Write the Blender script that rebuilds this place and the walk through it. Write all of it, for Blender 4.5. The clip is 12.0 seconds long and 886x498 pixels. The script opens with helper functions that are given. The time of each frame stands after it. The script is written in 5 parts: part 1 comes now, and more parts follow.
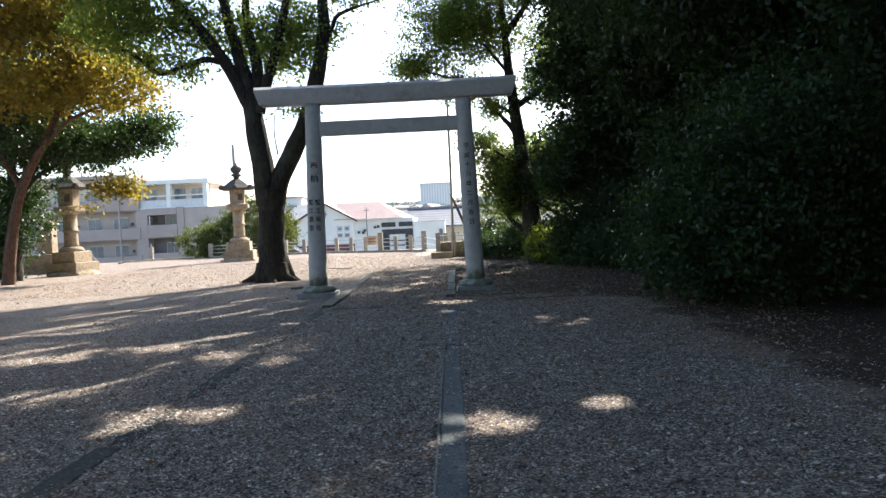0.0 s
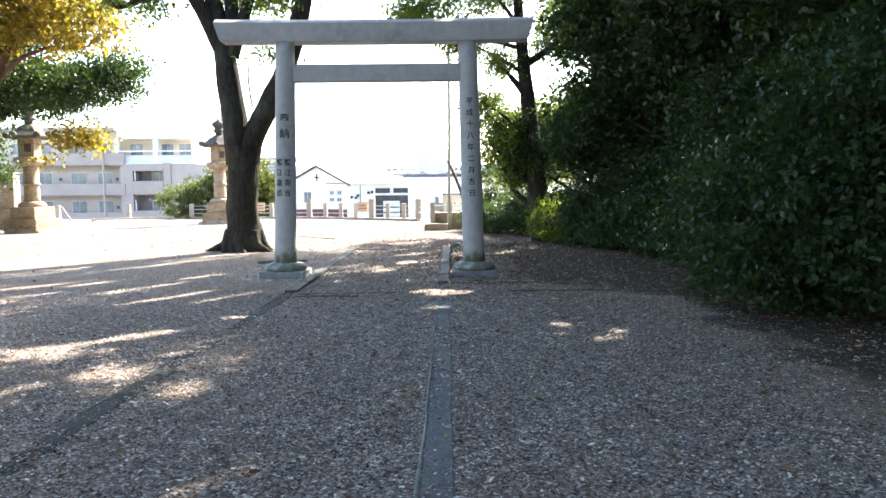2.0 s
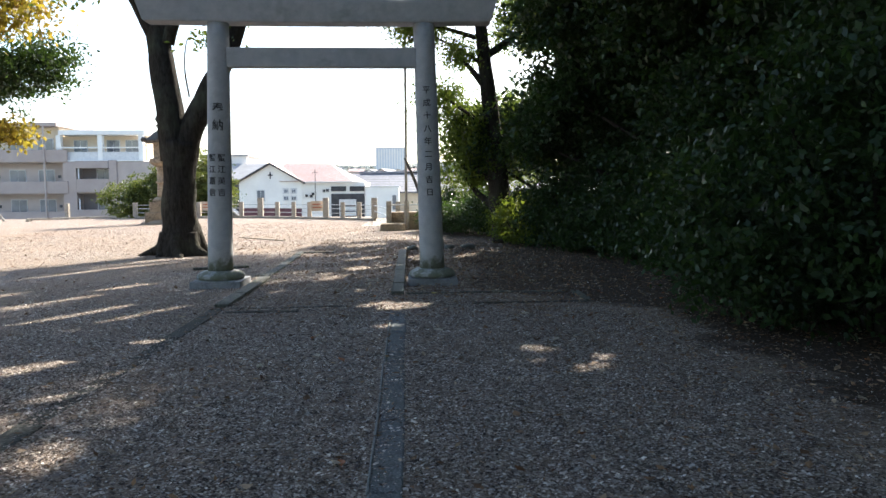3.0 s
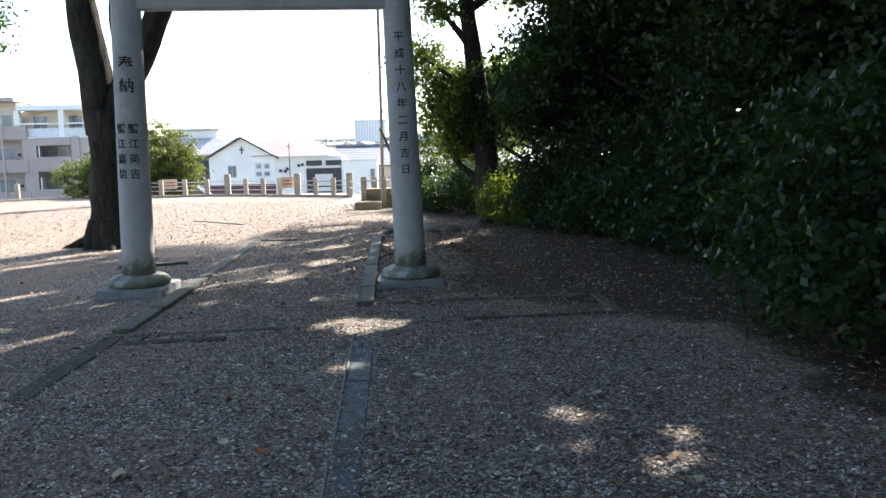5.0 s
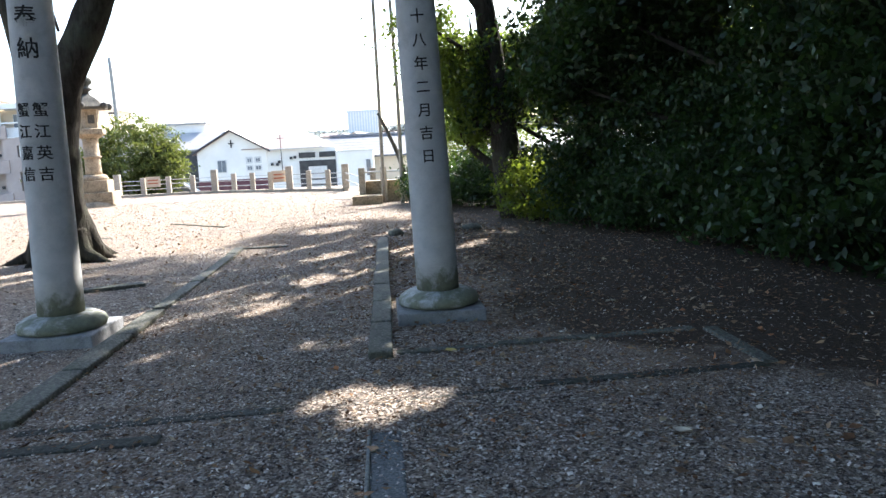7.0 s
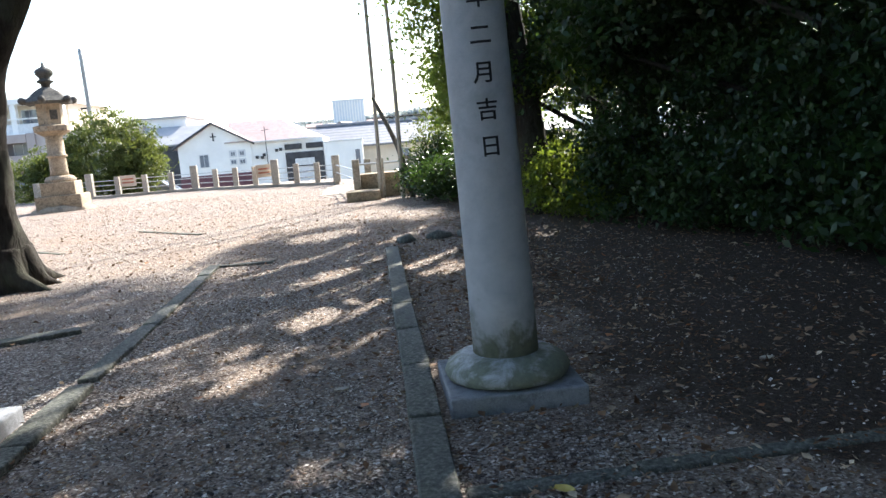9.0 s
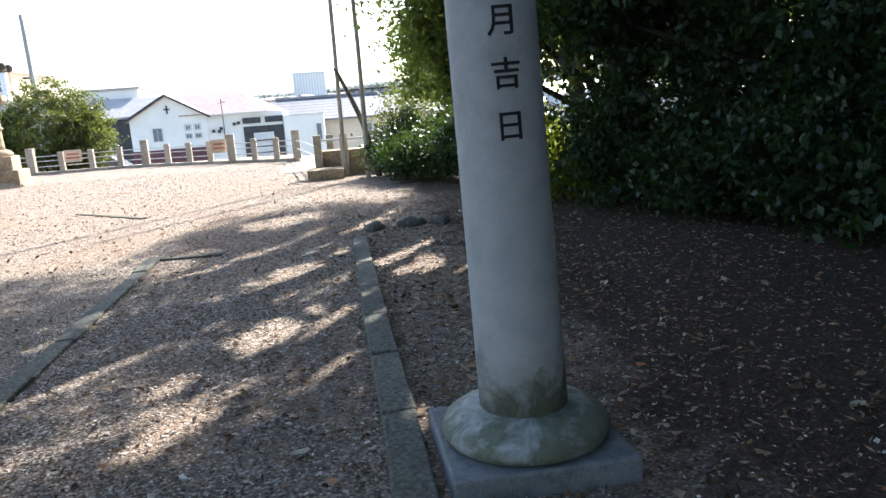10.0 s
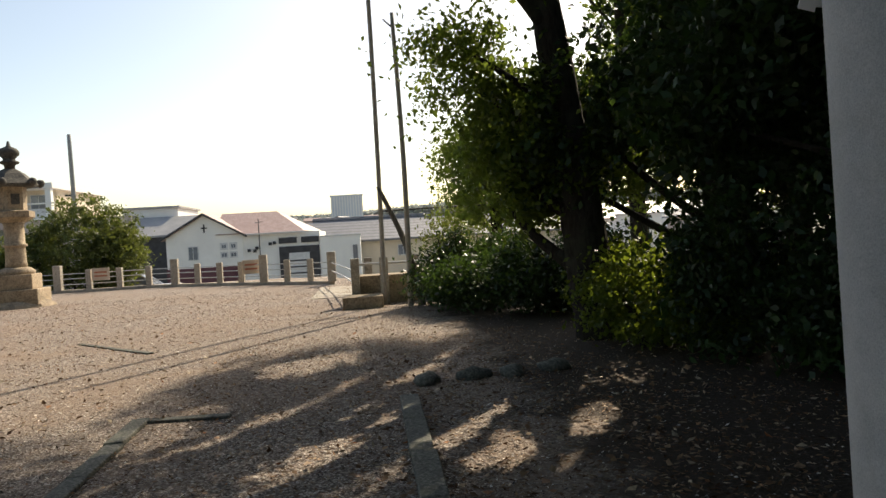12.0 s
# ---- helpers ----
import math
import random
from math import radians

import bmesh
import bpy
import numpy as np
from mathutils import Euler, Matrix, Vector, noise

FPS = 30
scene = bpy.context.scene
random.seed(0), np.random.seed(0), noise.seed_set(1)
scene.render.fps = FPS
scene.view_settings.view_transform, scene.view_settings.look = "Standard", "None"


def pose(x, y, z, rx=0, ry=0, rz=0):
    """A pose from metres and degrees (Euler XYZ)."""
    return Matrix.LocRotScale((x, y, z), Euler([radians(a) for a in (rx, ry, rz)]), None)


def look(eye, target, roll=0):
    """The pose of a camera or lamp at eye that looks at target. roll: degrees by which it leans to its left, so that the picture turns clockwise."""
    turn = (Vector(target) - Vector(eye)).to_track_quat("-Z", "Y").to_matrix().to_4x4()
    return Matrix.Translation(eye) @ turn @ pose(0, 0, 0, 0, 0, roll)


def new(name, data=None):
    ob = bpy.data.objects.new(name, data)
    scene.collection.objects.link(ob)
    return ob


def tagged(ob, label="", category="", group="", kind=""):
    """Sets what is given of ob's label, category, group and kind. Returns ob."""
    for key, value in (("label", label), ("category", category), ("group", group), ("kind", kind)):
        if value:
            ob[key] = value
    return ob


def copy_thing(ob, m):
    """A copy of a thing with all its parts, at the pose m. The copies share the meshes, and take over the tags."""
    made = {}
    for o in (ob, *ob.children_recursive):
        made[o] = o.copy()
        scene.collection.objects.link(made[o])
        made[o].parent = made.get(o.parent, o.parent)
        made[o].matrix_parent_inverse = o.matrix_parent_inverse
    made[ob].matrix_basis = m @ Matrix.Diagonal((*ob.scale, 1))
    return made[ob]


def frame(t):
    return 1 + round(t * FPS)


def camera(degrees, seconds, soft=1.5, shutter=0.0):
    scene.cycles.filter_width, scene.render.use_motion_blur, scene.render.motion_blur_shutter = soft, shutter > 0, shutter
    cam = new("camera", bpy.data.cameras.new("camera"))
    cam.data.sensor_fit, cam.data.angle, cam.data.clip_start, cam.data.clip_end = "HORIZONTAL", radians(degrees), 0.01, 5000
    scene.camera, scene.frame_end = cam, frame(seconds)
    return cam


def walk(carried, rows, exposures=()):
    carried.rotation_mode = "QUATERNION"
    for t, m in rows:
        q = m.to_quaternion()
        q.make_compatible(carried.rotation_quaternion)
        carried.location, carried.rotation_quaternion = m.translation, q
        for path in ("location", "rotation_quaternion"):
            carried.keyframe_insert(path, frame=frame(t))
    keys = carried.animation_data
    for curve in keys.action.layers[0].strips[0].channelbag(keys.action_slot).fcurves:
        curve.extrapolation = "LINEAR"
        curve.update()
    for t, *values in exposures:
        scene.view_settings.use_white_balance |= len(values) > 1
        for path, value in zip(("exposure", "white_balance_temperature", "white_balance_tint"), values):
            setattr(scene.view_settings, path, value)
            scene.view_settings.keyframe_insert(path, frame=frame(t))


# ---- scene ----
EXPOSURES = [(0, 1.45, 6400, 10), (0.5, 1.82, 6660, 10), (1.0, 1.25, 6910, 10), (1.5, 2.1, 6560, 10), (2.0, 2.6, 6560, 10), (2.5, 2.05, 6310, 10), (3.0, 1.6, 6560, 10), (5.0, 1.78, 6330, 10), (5.5, 2.2, 6280, 10), (6.0, 2.7, 6280, 10), (6.5, 2.62, 6180, 10), (7, 2.02, 6280, 10), (9.0, 1.72, 6180, 10), (9.5, 2.1, 6280, 10), (10.0, 1.76, 6280, 10), (10.5, 2.68, 6230, 10), (11, 2.2, 6330, 10), (11.5, 1.33, 6900, 10), (12, 0.42, 7650, 10)]
cam = camera(62.2, 12.0)
PATH = [
    (0, (-0.159, 0.049, 1.288), (-0.187, 2.048, 1.225), -2.7),
    (0.5, (-0.246, 0.635, 1.324), (-0.329, 2.633, 1.276), -2.4),
    (1, (-0.162, 1.262, 1.336), (-0.243, 3.256, 1.205), -2.0),
    (1.5, (-0.195, 1.849, 1.36), (-0.244, 3.841, 1.186), -1.4),
    (2, (-0.152, 2.431, 1.344), (-0.169, 4.425, 1.193), -0.4),
    (2.5, (-0.167, 3.025, 1.37), (-0.137, 5.021, 1.249), -0.4),
    (3, (-0.106, 3.619, 1.362), (-0.01, 5.611, 1.205), -0.4),
    (3.2, (-0.088, 3.851, 1.395), (0.03, 5.84, 1.23), -0.5),
    (4.8, (0.045, 5.726, 1.419), (0.188, 7.711, 1.212), -1.0),
    (5, (0.018, 5.941, 1.411), (0.162, 7.922, 1.178), -1.3),
    (5.5, (-0.033, 6.546, 1.424), (0.014, 8.518, 1.093), -0.9),
    (6, (-0.133, 7.083, 1.409), (-0.103, 9.057, 1.089), -1.2),
    (6.5, (-0.178, 7.751, 1.406), (-0.163, 9.73, 1.114), -1.1),
    (7, (-0.155, 8.339, 1.382), (-0.004, 10.316, 1.118), -3.0),
    (7.2, (-0.168, 8.594, 1.372), (-0.034, 10.576, 1.141), -3.0),
    (8.8, (-0.407, 10.392, 1.426), (-0.247, 12.361, 1.115), -5.0),
    (9, (-0.395, 10.61, 1.413), (-0.219, 12.58, 1.113), -4.7),
    (9.5, (-0.403, 11.202, 1.42), (-0.203, 13.163, 1.079), -3.7),
    (10, (-0.415, 11.725, 1.427), (-0.145, 13.671, 1.053), -4.3),
    (10.5, (-0.389, 12.239, 1.441), (-0.089, 14.188, 1.108), -4.4),
    (11, (-0.474, 12.661, 1.481), (-0.23, 14.634, 1.26), -4.4),
    (11.5, (-0.449, 13.168, 1.468), (-0.228, 15.152, 1.346), -3.3),
    (12, (-0.52, 13.712, 1.453), (-0.309, 15.7, 1.412), -3.3),
]
walk(cam, [(t, look(eye, target, roll)) for t, eye, target, roll in PATH], EXPOSURES)

# ---- world and sun ----
SUN_AZ, SUN_EL = 30.0, 37.0          # degrees clockwise from +y, and above the ground
world = bpy.data.worlds.new("world")
scene.world = world
world.use_nodes = True
wn = world.node_tree.nodes
sky = wn.new("ShaderNodeTexSky")
sky.sky_type = "NISHITA"
sky.sun_disc = False
sky.sun_elevation = radians(SUN_EL)
sky.sun_rotation = radians(SUN_AZ)
sky.air_density, sky.dust_density, sky.ozone_density = 1.0, 1.4, 1.0
wn["Background"].inputs["Strength"].default_value = 0.14
world.node_tree.links.new(sky.outputs["Color"], wn["Background"].inputs["Color"])

sun_data = bpy.data.lights.new("sun", "SUN")
sun_data.energy, sun_data.angle, sun_data.color = 5.0, radians(0.53), (1.0, 0.93, 0.82)
sun = new("sun", sun_data)
az, el = radians(SUN_AZ), radians(SUN_EL)
sun.matrix_world = look((math.sin(az) * math.cos(el) * 80, math.cos(az) * math.cos(el) * 80, math.sin(el) * 80), (0, 0, 0))


# ---- materials ----
def material(name, rough=0.8, spec=0.3, metal=0.0):
    m = bpy.data.materials.new(name)
    m.use_nodes = True
    b = m.node_tree.nodes["Principled BSDF"]
    b.inputs["Roughness"].default_value = rough
    b.inputs["Specular IOR Level"].default_value = spec
    b.inputs["Metallic"].default_value = metal
    return m, m.node_tree.nodes, m.node_tree.links, b


def coords(n):
    return n.new("ShaderNodeTexCoord").outputs["Object"]


def noise_node(n, l, vec, scale, detail=4.0, rough=0.6, dist=0.0):
    t = n.new("ShaderNodeTexNoise")
    t.inputs["Scale"].default_value, t.inputs["Detail"].default_value = scale, detail
    t.inputs["Roughness"].default_value, t.inputs["Distortion"].default_value = rough, dist
    l.new(vec, t.inputs["Vector"])
    return t.outputs["Fac"]


def ramp(n, l, fac, stops):
    r = n.new("ShaderNodeValToRGB")
    while len(r.color_ramp.elements) < len(stops):
        r.color_ramp.elements.new(0.5)
    for e, (p, c) in zip(r.color_ramp.elements, stops):
        e.position, e.color = p, (*c, 1)
    l.new(fac, r.inputs["Fac"])
    return r.outputs["Color"]


def mix(n, l, fac, a, b, mode="MIX"):
    x = n.new("ShaderNodeMix")
    x.data_type, x.blend_type = "RGBA", mode
    for sock, v in ((x.inputs[0], fac), (x.inputs[6], a), (x.inputs[7], b)):
        if isinstance(v, (int, float)):
            sock.default_value = v
        elif isinstance(v, tuple):
            sock.default_value = (*v, 1)
        else:
            l.new(v, sock)
    return x.outputs[2]


def bump(n, l, bsdf, height, strength=0.4, dist=0.02):
    b = n.new("ShaderNodeBump")
    b.inputs["Strength"].default_value, b.inputs["Distance"].default_value = strength, dist
    l.new(height, b.inputs["Height"])
    l.new(b.outputs["Normal"], bsdf.inputs["Normal"])


def rough_stone(name, dark, mid, light, grain=60.0, stain=(0.10, 0.11, 0.07), stain_at=0.62, rough=0.85, relief=0.3):
    """Stone with a fine grain, broad weathering and dark stains; each piece differs a little."""
    m, n, l, b = material(name, rough, 0.25)
    v = coords(n)
    fine = ramp(n, l, noise_node(n, l, v, grain, 3, 0.7), ((0.3, dark), (0.5, mid), (0.72, light)))
    broad = noise_node(n, l, v, 2.2, 5, 0.65, 0.4)
    soft = ramp(n, l, broad, ((stain_at - 0.1, (0, 0, 0)), (stain_at + 0.12, (1, 1, 1))))
    c = mix(n, l, soft, fine, mix(n, l, 0.55, fine, stain))
    worn = ramp(n, l, noise_node(n, l, v, 11, 6, 0.75, 0.3), ((0.38, (0.62, 0.62, 0.62)), (0.5, (1, 1, 1)), (0.66, (1.18, 1.16, 1.12))))
    c = mix(n, l, 0.8, c, worn, "MULTIPLY")
    info = n.new("ShaderNodeObjectInfo")
    tone = ramp(n, l, info.outputs["Random"], ((0, (0.82, 0.82, 0.82)), (1, (1.0, 1.0, 1.0))))
    l.new(mix(n, l, 1.0, c, tone, "MULTIPLY"), b.inputs["Base Color"])
    bump(n, l, b, noise_node(n, l, v, grain * 0.6, 5, 0.7), relief, 0.01)
    return m


def leaf_material(name, stops, through_colour, share=0.45, rough=0.45):
    """Leaves: colour differs from leaf to leaf, and light shines through them."""
    m, n, l, b = material(name, rough, 0.35)
    geo = n.new("ShaderNodeNewGeometry")
    c = ramp(n, l, geo.outputs["Random Per Island"], stops)
    patch = noise_node(n, l, coords(n), 0.9, 2)
    c = mix(n, l, ramp(n, l, patch, ((0.35, (0, 0, 0)), (0.7, (0.5, 0.5, 0.5)))), c, stops[-1][1])
    tone = ramp(n, l, noise_node(n, l, coords(n), 1.5, 4, 0.65), ((0.33, (0.5, 0.52, 0.55)), (0.52, (0.95, 0.95, 0.95)), (0.68, (1.4, 1.36, 1.25))))
    c = mix(n, l, 1.0, c, tone, "MULTIPLY")
    l.new(c, b.inputs["Base Color"])
    tr = n.new("ShaderNodeBsdfTranslucent")
    l.new(mix(n, l, 0.65, c, through_colour), tr.inputs["Color"])
    mx = n.new("ShaderNodeMixShader")
    mx.inputs[0].default_value = share
    l.new(b.outputs[0], mx.inputs[1])
    l.new(tr.outputs[0], mx.inputs[2])
    l.new(mx.outputs[0], n["Material Output"].inputs["Surface"])
    return m


def gravel_material():
    m, n, l, b = material("gravel", 0.9, 0.2)
    v = coords(n)
    cell = n.new("ShaderNodeTexVoronoi")
    cell.inputs["Scale"].default_value = 75.0
    l.new(v, cell.inputs["Vector"])
    sep = n.new("ShaderNodeSeparateColor")
    l.new(cell.outputs["Color"], sep.inputs[0])
    chip = ramp(n, l, sep.outputs[0], ((0.0, (0.06, 0.047, 0.04)), (0.4, (0.20, 0.158, 0.13)), (0.82, (0.40, 0.33, 0.275)), (1.0, (0.76, 0.69, 0.61))))
    broad = noise_node(n, l, v, 0.45, 5, 0.65, 0.6)
    earth = ramp(n, l, noise_node(n, l, v, 14, 6, 0.7), ((0.3, (0.22, 0.155, 0.115)), (0.7, (0.37, 0.28, 0.21))))
    c = mix(n, l, ramp(n, l, broad, ((0.42, (0.0, 0.0, 0.0)), (0.68, (0.75, 0.75, 0.75)))), chip, earth)
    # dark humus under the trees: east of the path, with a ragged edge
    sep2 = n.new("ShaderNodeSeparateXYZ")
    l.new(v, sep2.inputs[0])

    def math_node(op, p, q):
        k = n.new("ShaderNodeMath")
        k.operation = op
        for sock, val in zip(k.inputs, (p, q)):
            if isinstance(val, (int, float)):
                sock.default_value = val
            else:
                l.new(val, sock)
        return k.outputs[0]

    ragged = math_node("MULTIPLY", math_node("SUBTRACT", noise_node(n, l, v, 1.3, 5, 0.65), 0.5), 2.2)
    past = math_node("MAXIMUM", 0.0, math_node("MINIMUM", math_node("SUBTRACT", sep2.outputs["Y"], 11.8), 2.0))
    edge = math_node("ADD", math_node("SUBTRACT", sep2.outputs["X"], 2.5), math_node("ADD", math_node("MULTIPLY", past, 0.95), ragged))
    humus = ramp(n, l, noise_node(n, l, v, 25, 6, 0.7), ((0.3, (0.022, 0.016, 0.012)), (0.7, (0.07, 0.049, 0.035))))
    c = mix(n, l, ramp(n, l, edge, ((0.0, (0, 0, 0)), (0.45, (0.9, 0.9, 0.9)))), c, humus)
    l.new(c, b.inputs["Base Color"])
    fine = noise_node(n, l, v, 90, 4, 0.7)
    add = n.new("ShaderNodeMath")
    add.operation = "ADD"
    l.new(cell.outputs["Distance"], add.inputs[0])
    l.new(fine, add.inputs[1])
    bump(n, l, b, add.outputs[0], 0.7, 0.016)
    return m


def plain(name, a, c, scale=6.0, rough=0.7, spec=0.3, metal=0.0, relief=0.0):
    """A painted or plain surface with mild variation between two colours."""
    m, n, l, b = material(name, rough, spec, metal)
    v = coords(n)
    l.new(ramp(n, l, noise_node(n, l, v, scale, 5, 0.65), ((0.32, a), (0.68, c))), b.inputs["Base Color"])
    if relief:
        bump(n, l, b, noise_node(n, l, v, scale * 6, 4), relief, 0.01)
    return m


def bark_material(name, dark, light, scale=9.0):
    m, n, l, b = material(name, 0.95, 0.15)
    mp = n.new("ShaderNodeMapping")
    mp.inputs["Scale"].default_value = (1, 1, 0.22)
    l.new(coords(n), mp.inputs["Vector"])
    h = noise_node(n, l, mp.outputs[0], scale * 2, 7, 0.7, 0.6)
    patch = noise_node(n, l, coords(n), 1.7, 4)
    c = ramp(n, l, h, ((0.35, dark), (0.65, light)))
    c = mix(n, l, ramp(n, l, patch, ((0.5, (0, 0, 0)), (0.75, (0.6, 0.6, 0.6)))), c, (0.10, 0.11, 0.075))
    l.new(c, b.inputs["Base Color"])
    bump(n, l, b, h, 0.9, 0.04)
    return m


def chip_material(name, stops, rough=0.85):
    m, n, l, b = material(name, rough, 0.2)
    geo = n.new("ShaderNodeNewGeometry")
    clump = ramp(n, l, noise_node(n, l, coords(n), 7.0, 4, 0.75, 0.5), ((0.36, (0.5, 0.5, 0.52)), (0.5, (0.95, 0.95, 0.95)), (0.64, (1.4, 1.37, 1.3))))
    l.new(mix(n, l, 1.0, ramp(n, l, geo.outputs["Random Per Island"], stops), clump, "MULTIPLY"), b.inputs["Base Color"])
    return m


def torii_material(name, moss):
    """Pale speckled granite with grey weathering; the feet are green with algae."""
    m, n, l, b = material(name, 0.75, 0.3)
    v = coords(n)
    fine = ramp(n, l, noise_node(n, l, v, 420, 2, 0.8), ((0.3, (0.38, 0.387, 0.40)), (0.5, (0.49, 0.497, 0.505)), (0.7, (0.58, 0.58, 0.58))))
    broad = noise_node(n, l, v, 1.6, 6, 0.7, 0.5)
    c = mix(n, l, ramp(n, l, broad, ((0.52, (0, 0, 0)), (0.72, (0.55, 0.55, 0.55)))), fine, (0.235, 0.24, 0.20))
    mottle = ramp(n, l, noise_node(n, l, v, 7, 6, 0.7, 0.2), ((0.35, (0.84, 0.85, 0.86)), (0.65, (1.06, 1.05, 1.04))))
    c = mix(n, l, 1.0, c, mottle, "MULTIPLY")
    if moss:
        sep = n.new("ShaderNodeSeparateXYZ")
        l.new(v, sep.inputs[0])
        wob = n.new("ShaderNodeMath")
        wob.operation = "MULTIPLY_ADD"
        wob.inputs[1].default_value = 1.55
        l.new(noise_node(n, l, v, 5.5, 5, 0.7, 0.3), wob.inputs[0])
        neg = n.new("ShaderNodeMath")
        neg.operation = "MULTIPLY"
        neg.inputs[1].default_value = -1.7
        l.new(sep.outputs["Z"], neg.inputs[0])
        l.new(neg.outputs[0], wob.inputs[2])
        algae = ramp(n, l, noise_node(n, l, v, 30, 4), ((0.3, (0.075, 0.09, 0.045)), (0.7, (0.16, 0.175, 0.095))))
        c = mix(n, l, ramp(n, l, wob.outputs[0], ((0.40, (0, 0, 0)), (0.66, (0.8, 0.8, 0.8)))), c, algae)
    l.new(c, b.inputs["Base Color"])
    bump(n, l, b, noise_node(n, l, v, 120, 4, 0.7), 0.15, 0.006)
    return m


def roof_material(name, a, c, course=0.28):
    """Tiled roof: courses run along x, each step's shadow line painted into the colour."""
    m, n, l, b = material(name, 0.55, 0.4)
    v = coords(n)
    w = n.new("ShaderNodeTexWave")
    w.wave_type, w.bands_direction, w.wave_profile = "BANDS", "Y", "SAW"
    w.inputs["Scale"].default_value = 0.314 / course
    l.new(v, w.inputs["Vector"])
    tone = ramp(n, l, noise_node(n, l, v, 3, 4), ((0.3, a), (0.7, c)))
    l.new(mix(n, l, ramp(n, l, w.outputs["Fac"], ((0.0, (1.0, 1.0, 1.0)), (0.34, (0, 0, 0)))), tone, tuple(x * 0.45 for x in a)), b.inputs["Base Color"])
    bump(n, l, b, w.outputs["Fac"], 0.6, 0.05)
    return m


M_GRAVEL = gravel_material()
M_TOWN = plain("town_ground", (0.16, 0.165, 0.13), (0.28, 0.27, 0.24), 0.08, 0.95, 0.1)
M_TORII = torii_material("granite", 0.0)
M_TORII_FOOT = torii_material("granite_mossy", 0.22)
M_PLINTH = rough_stone("plinth_granite", (0.20, 0.21, 0.23), (0.29, 0.30, 0.325), (0.38, 0.39, 0.41), 160, (0.15, 0.17, 0.13), 0.64, relief=0.2)
M_INK = plain("engraved_black", (0.012, 0.012, 0.014), (0.03, 0.03, 0.033), 40, 0.8)
M_KERB = rough_stone("kerb_stone", (0.045, 0.05, 0.042), (0.125, 0.128, 0.11), (0.27, 0.265, 0.235), 38, relief=0.6)
# kerb stone again at about half tone, shade of sunk stones painted in
M_KERB_SHADED = rough_stone("shaded_kerb_stone", (0.02, 0.022, 0.02), (0.06, 0.062, 0.055), (0.15, 0.15, 0.13), 38, relief=0.6)
M_STRIP = rough_stone("old_concrete", (0.06, 0.07, 0.075), (0.14, 0.155, 0.162), (0.28, 0.295, 0.295), 70, relief=0.5)
M_PALE_EDGE = rough_stone("pale_edging", (0.14, 0.15, 0.15), (0.25, 0.265, 0.265), (0.38, 0.39, 0.38), 45, relief=0.4)
M_LANTERN = rough_stone("lantern_stone", (0.25, 0.19, 0.13), (0.42, 0.33, 0.23), (0.55, 0.45, 0.33), 30, (0.07, 0.065, 0.05), 0.6)
M_LANTERN_DARK = rough_stone("lantern_roof_stone", (0.05, 0.048, 0.043), (0.10, 0.095, 0.085), (0.20, 0.18, 0.15), 30)
M_POST = rough_stone("fence_stone", (0.30, 0.26, 0.21), (0.45, 0.40, 0.33), (0.58, 0.53, 0.45), 40, (0.15, 0.13, 0.10))
M_RAIL = plain("galvanised_pipe", (0.45, 0.45, 0.44), (0.62, 0.62, 0.60), 12, 0.45, 0.5, 0.6)
M_BARK = bark_material("bark", (0.018, 0.015, 0.012), (0.06, 0.052, 0.044))
M_BARK_RED = bark_material("red_bark", (0.06, 0.035, 0.025), (0.17, 0.10, 0.075))
M_LEAF_DARK = leaf_material("evergreen_leaf", ((0.0, (0.008, 0.022, 0.010)), (0.6, (0.018, 0.045, 0.017)), (1.0, (0.036, 0.075, 0.022))), (0.13, 0.23, 0.03), 0.22, 0.42)
M_LEAF_MID = leaf_material("green_leaf", ((0.0, (0.022, 0.05, 0.012)), (0.6, (0.045, 0.09, 0.02)), (1.0, (0.09, 0.13, 0.03))), (0.34, 0.45, 0.06), 0.5)
M_LEAF_HEDGE = leaf_material("hedge_leaf", ((0.0, (0.03, 0.055, 0.018)), (0.7, (0.062, 0.095, 0.026)), (1.0, (0.125, 0.145, 0.045))), (0.27, 0.31, 0.055), 0.36)
M_LEAF_BRIGHT = leaf_material("bright_leaf", ((0.0, (0.03, 0.06, 0.012)), (0.7, (0.065, 0.105, 0.018)), (1.0, (0.12, 0.16, 0.028))), (0.33, 0.42, 0.04), 0.42)
M_LEAF_AUTUMN = leaf_material("autumn_leaf", ((0.0, (0.012, 0.03, 0.010)), (0.42, (0.04, 0.07, 0.014)), (0.72, (0.13, 0.13, 0.02)), (0.88, (0.26, 0.18, 0.025)), (1.0, (0.26, 0.105, 0.025))), (0.52, 0.42, 0.045), 0.46)
M_CHIPS = chip_material("stone_chips", ((0.0, (0.045, 0.038, 0.035)), (0.3, (0.16, 0.132, 0.118)), (0.68, (0.38, 0.325, 0.28)), (0.9, (0.62, 0.565, 0.51)), (1.0, (0.84, 0.80, 0.74))))
M_LITTER = chip_material("dry_leaves", ((0.0, (0.10, 0.05, 0.025)), (0.4, (0.20, 0.12, 0.07)), (0.7, (0.32, 0.21, 0.13)), (0.92, (0.48, 0.40, 0.29)), (1.0, (0.38, 0.14, 0.05))), 0.7)
M_BITS = chip_material("leaf_bits", ((0.0, (0.07, 0.035, 0.02)), (0.45, (0.20, 0.11, 0.06)), (0.8, (0.33, 0.21, 0.12)), (1.0, (0.52, 0.42, 0.30))), 0.8)
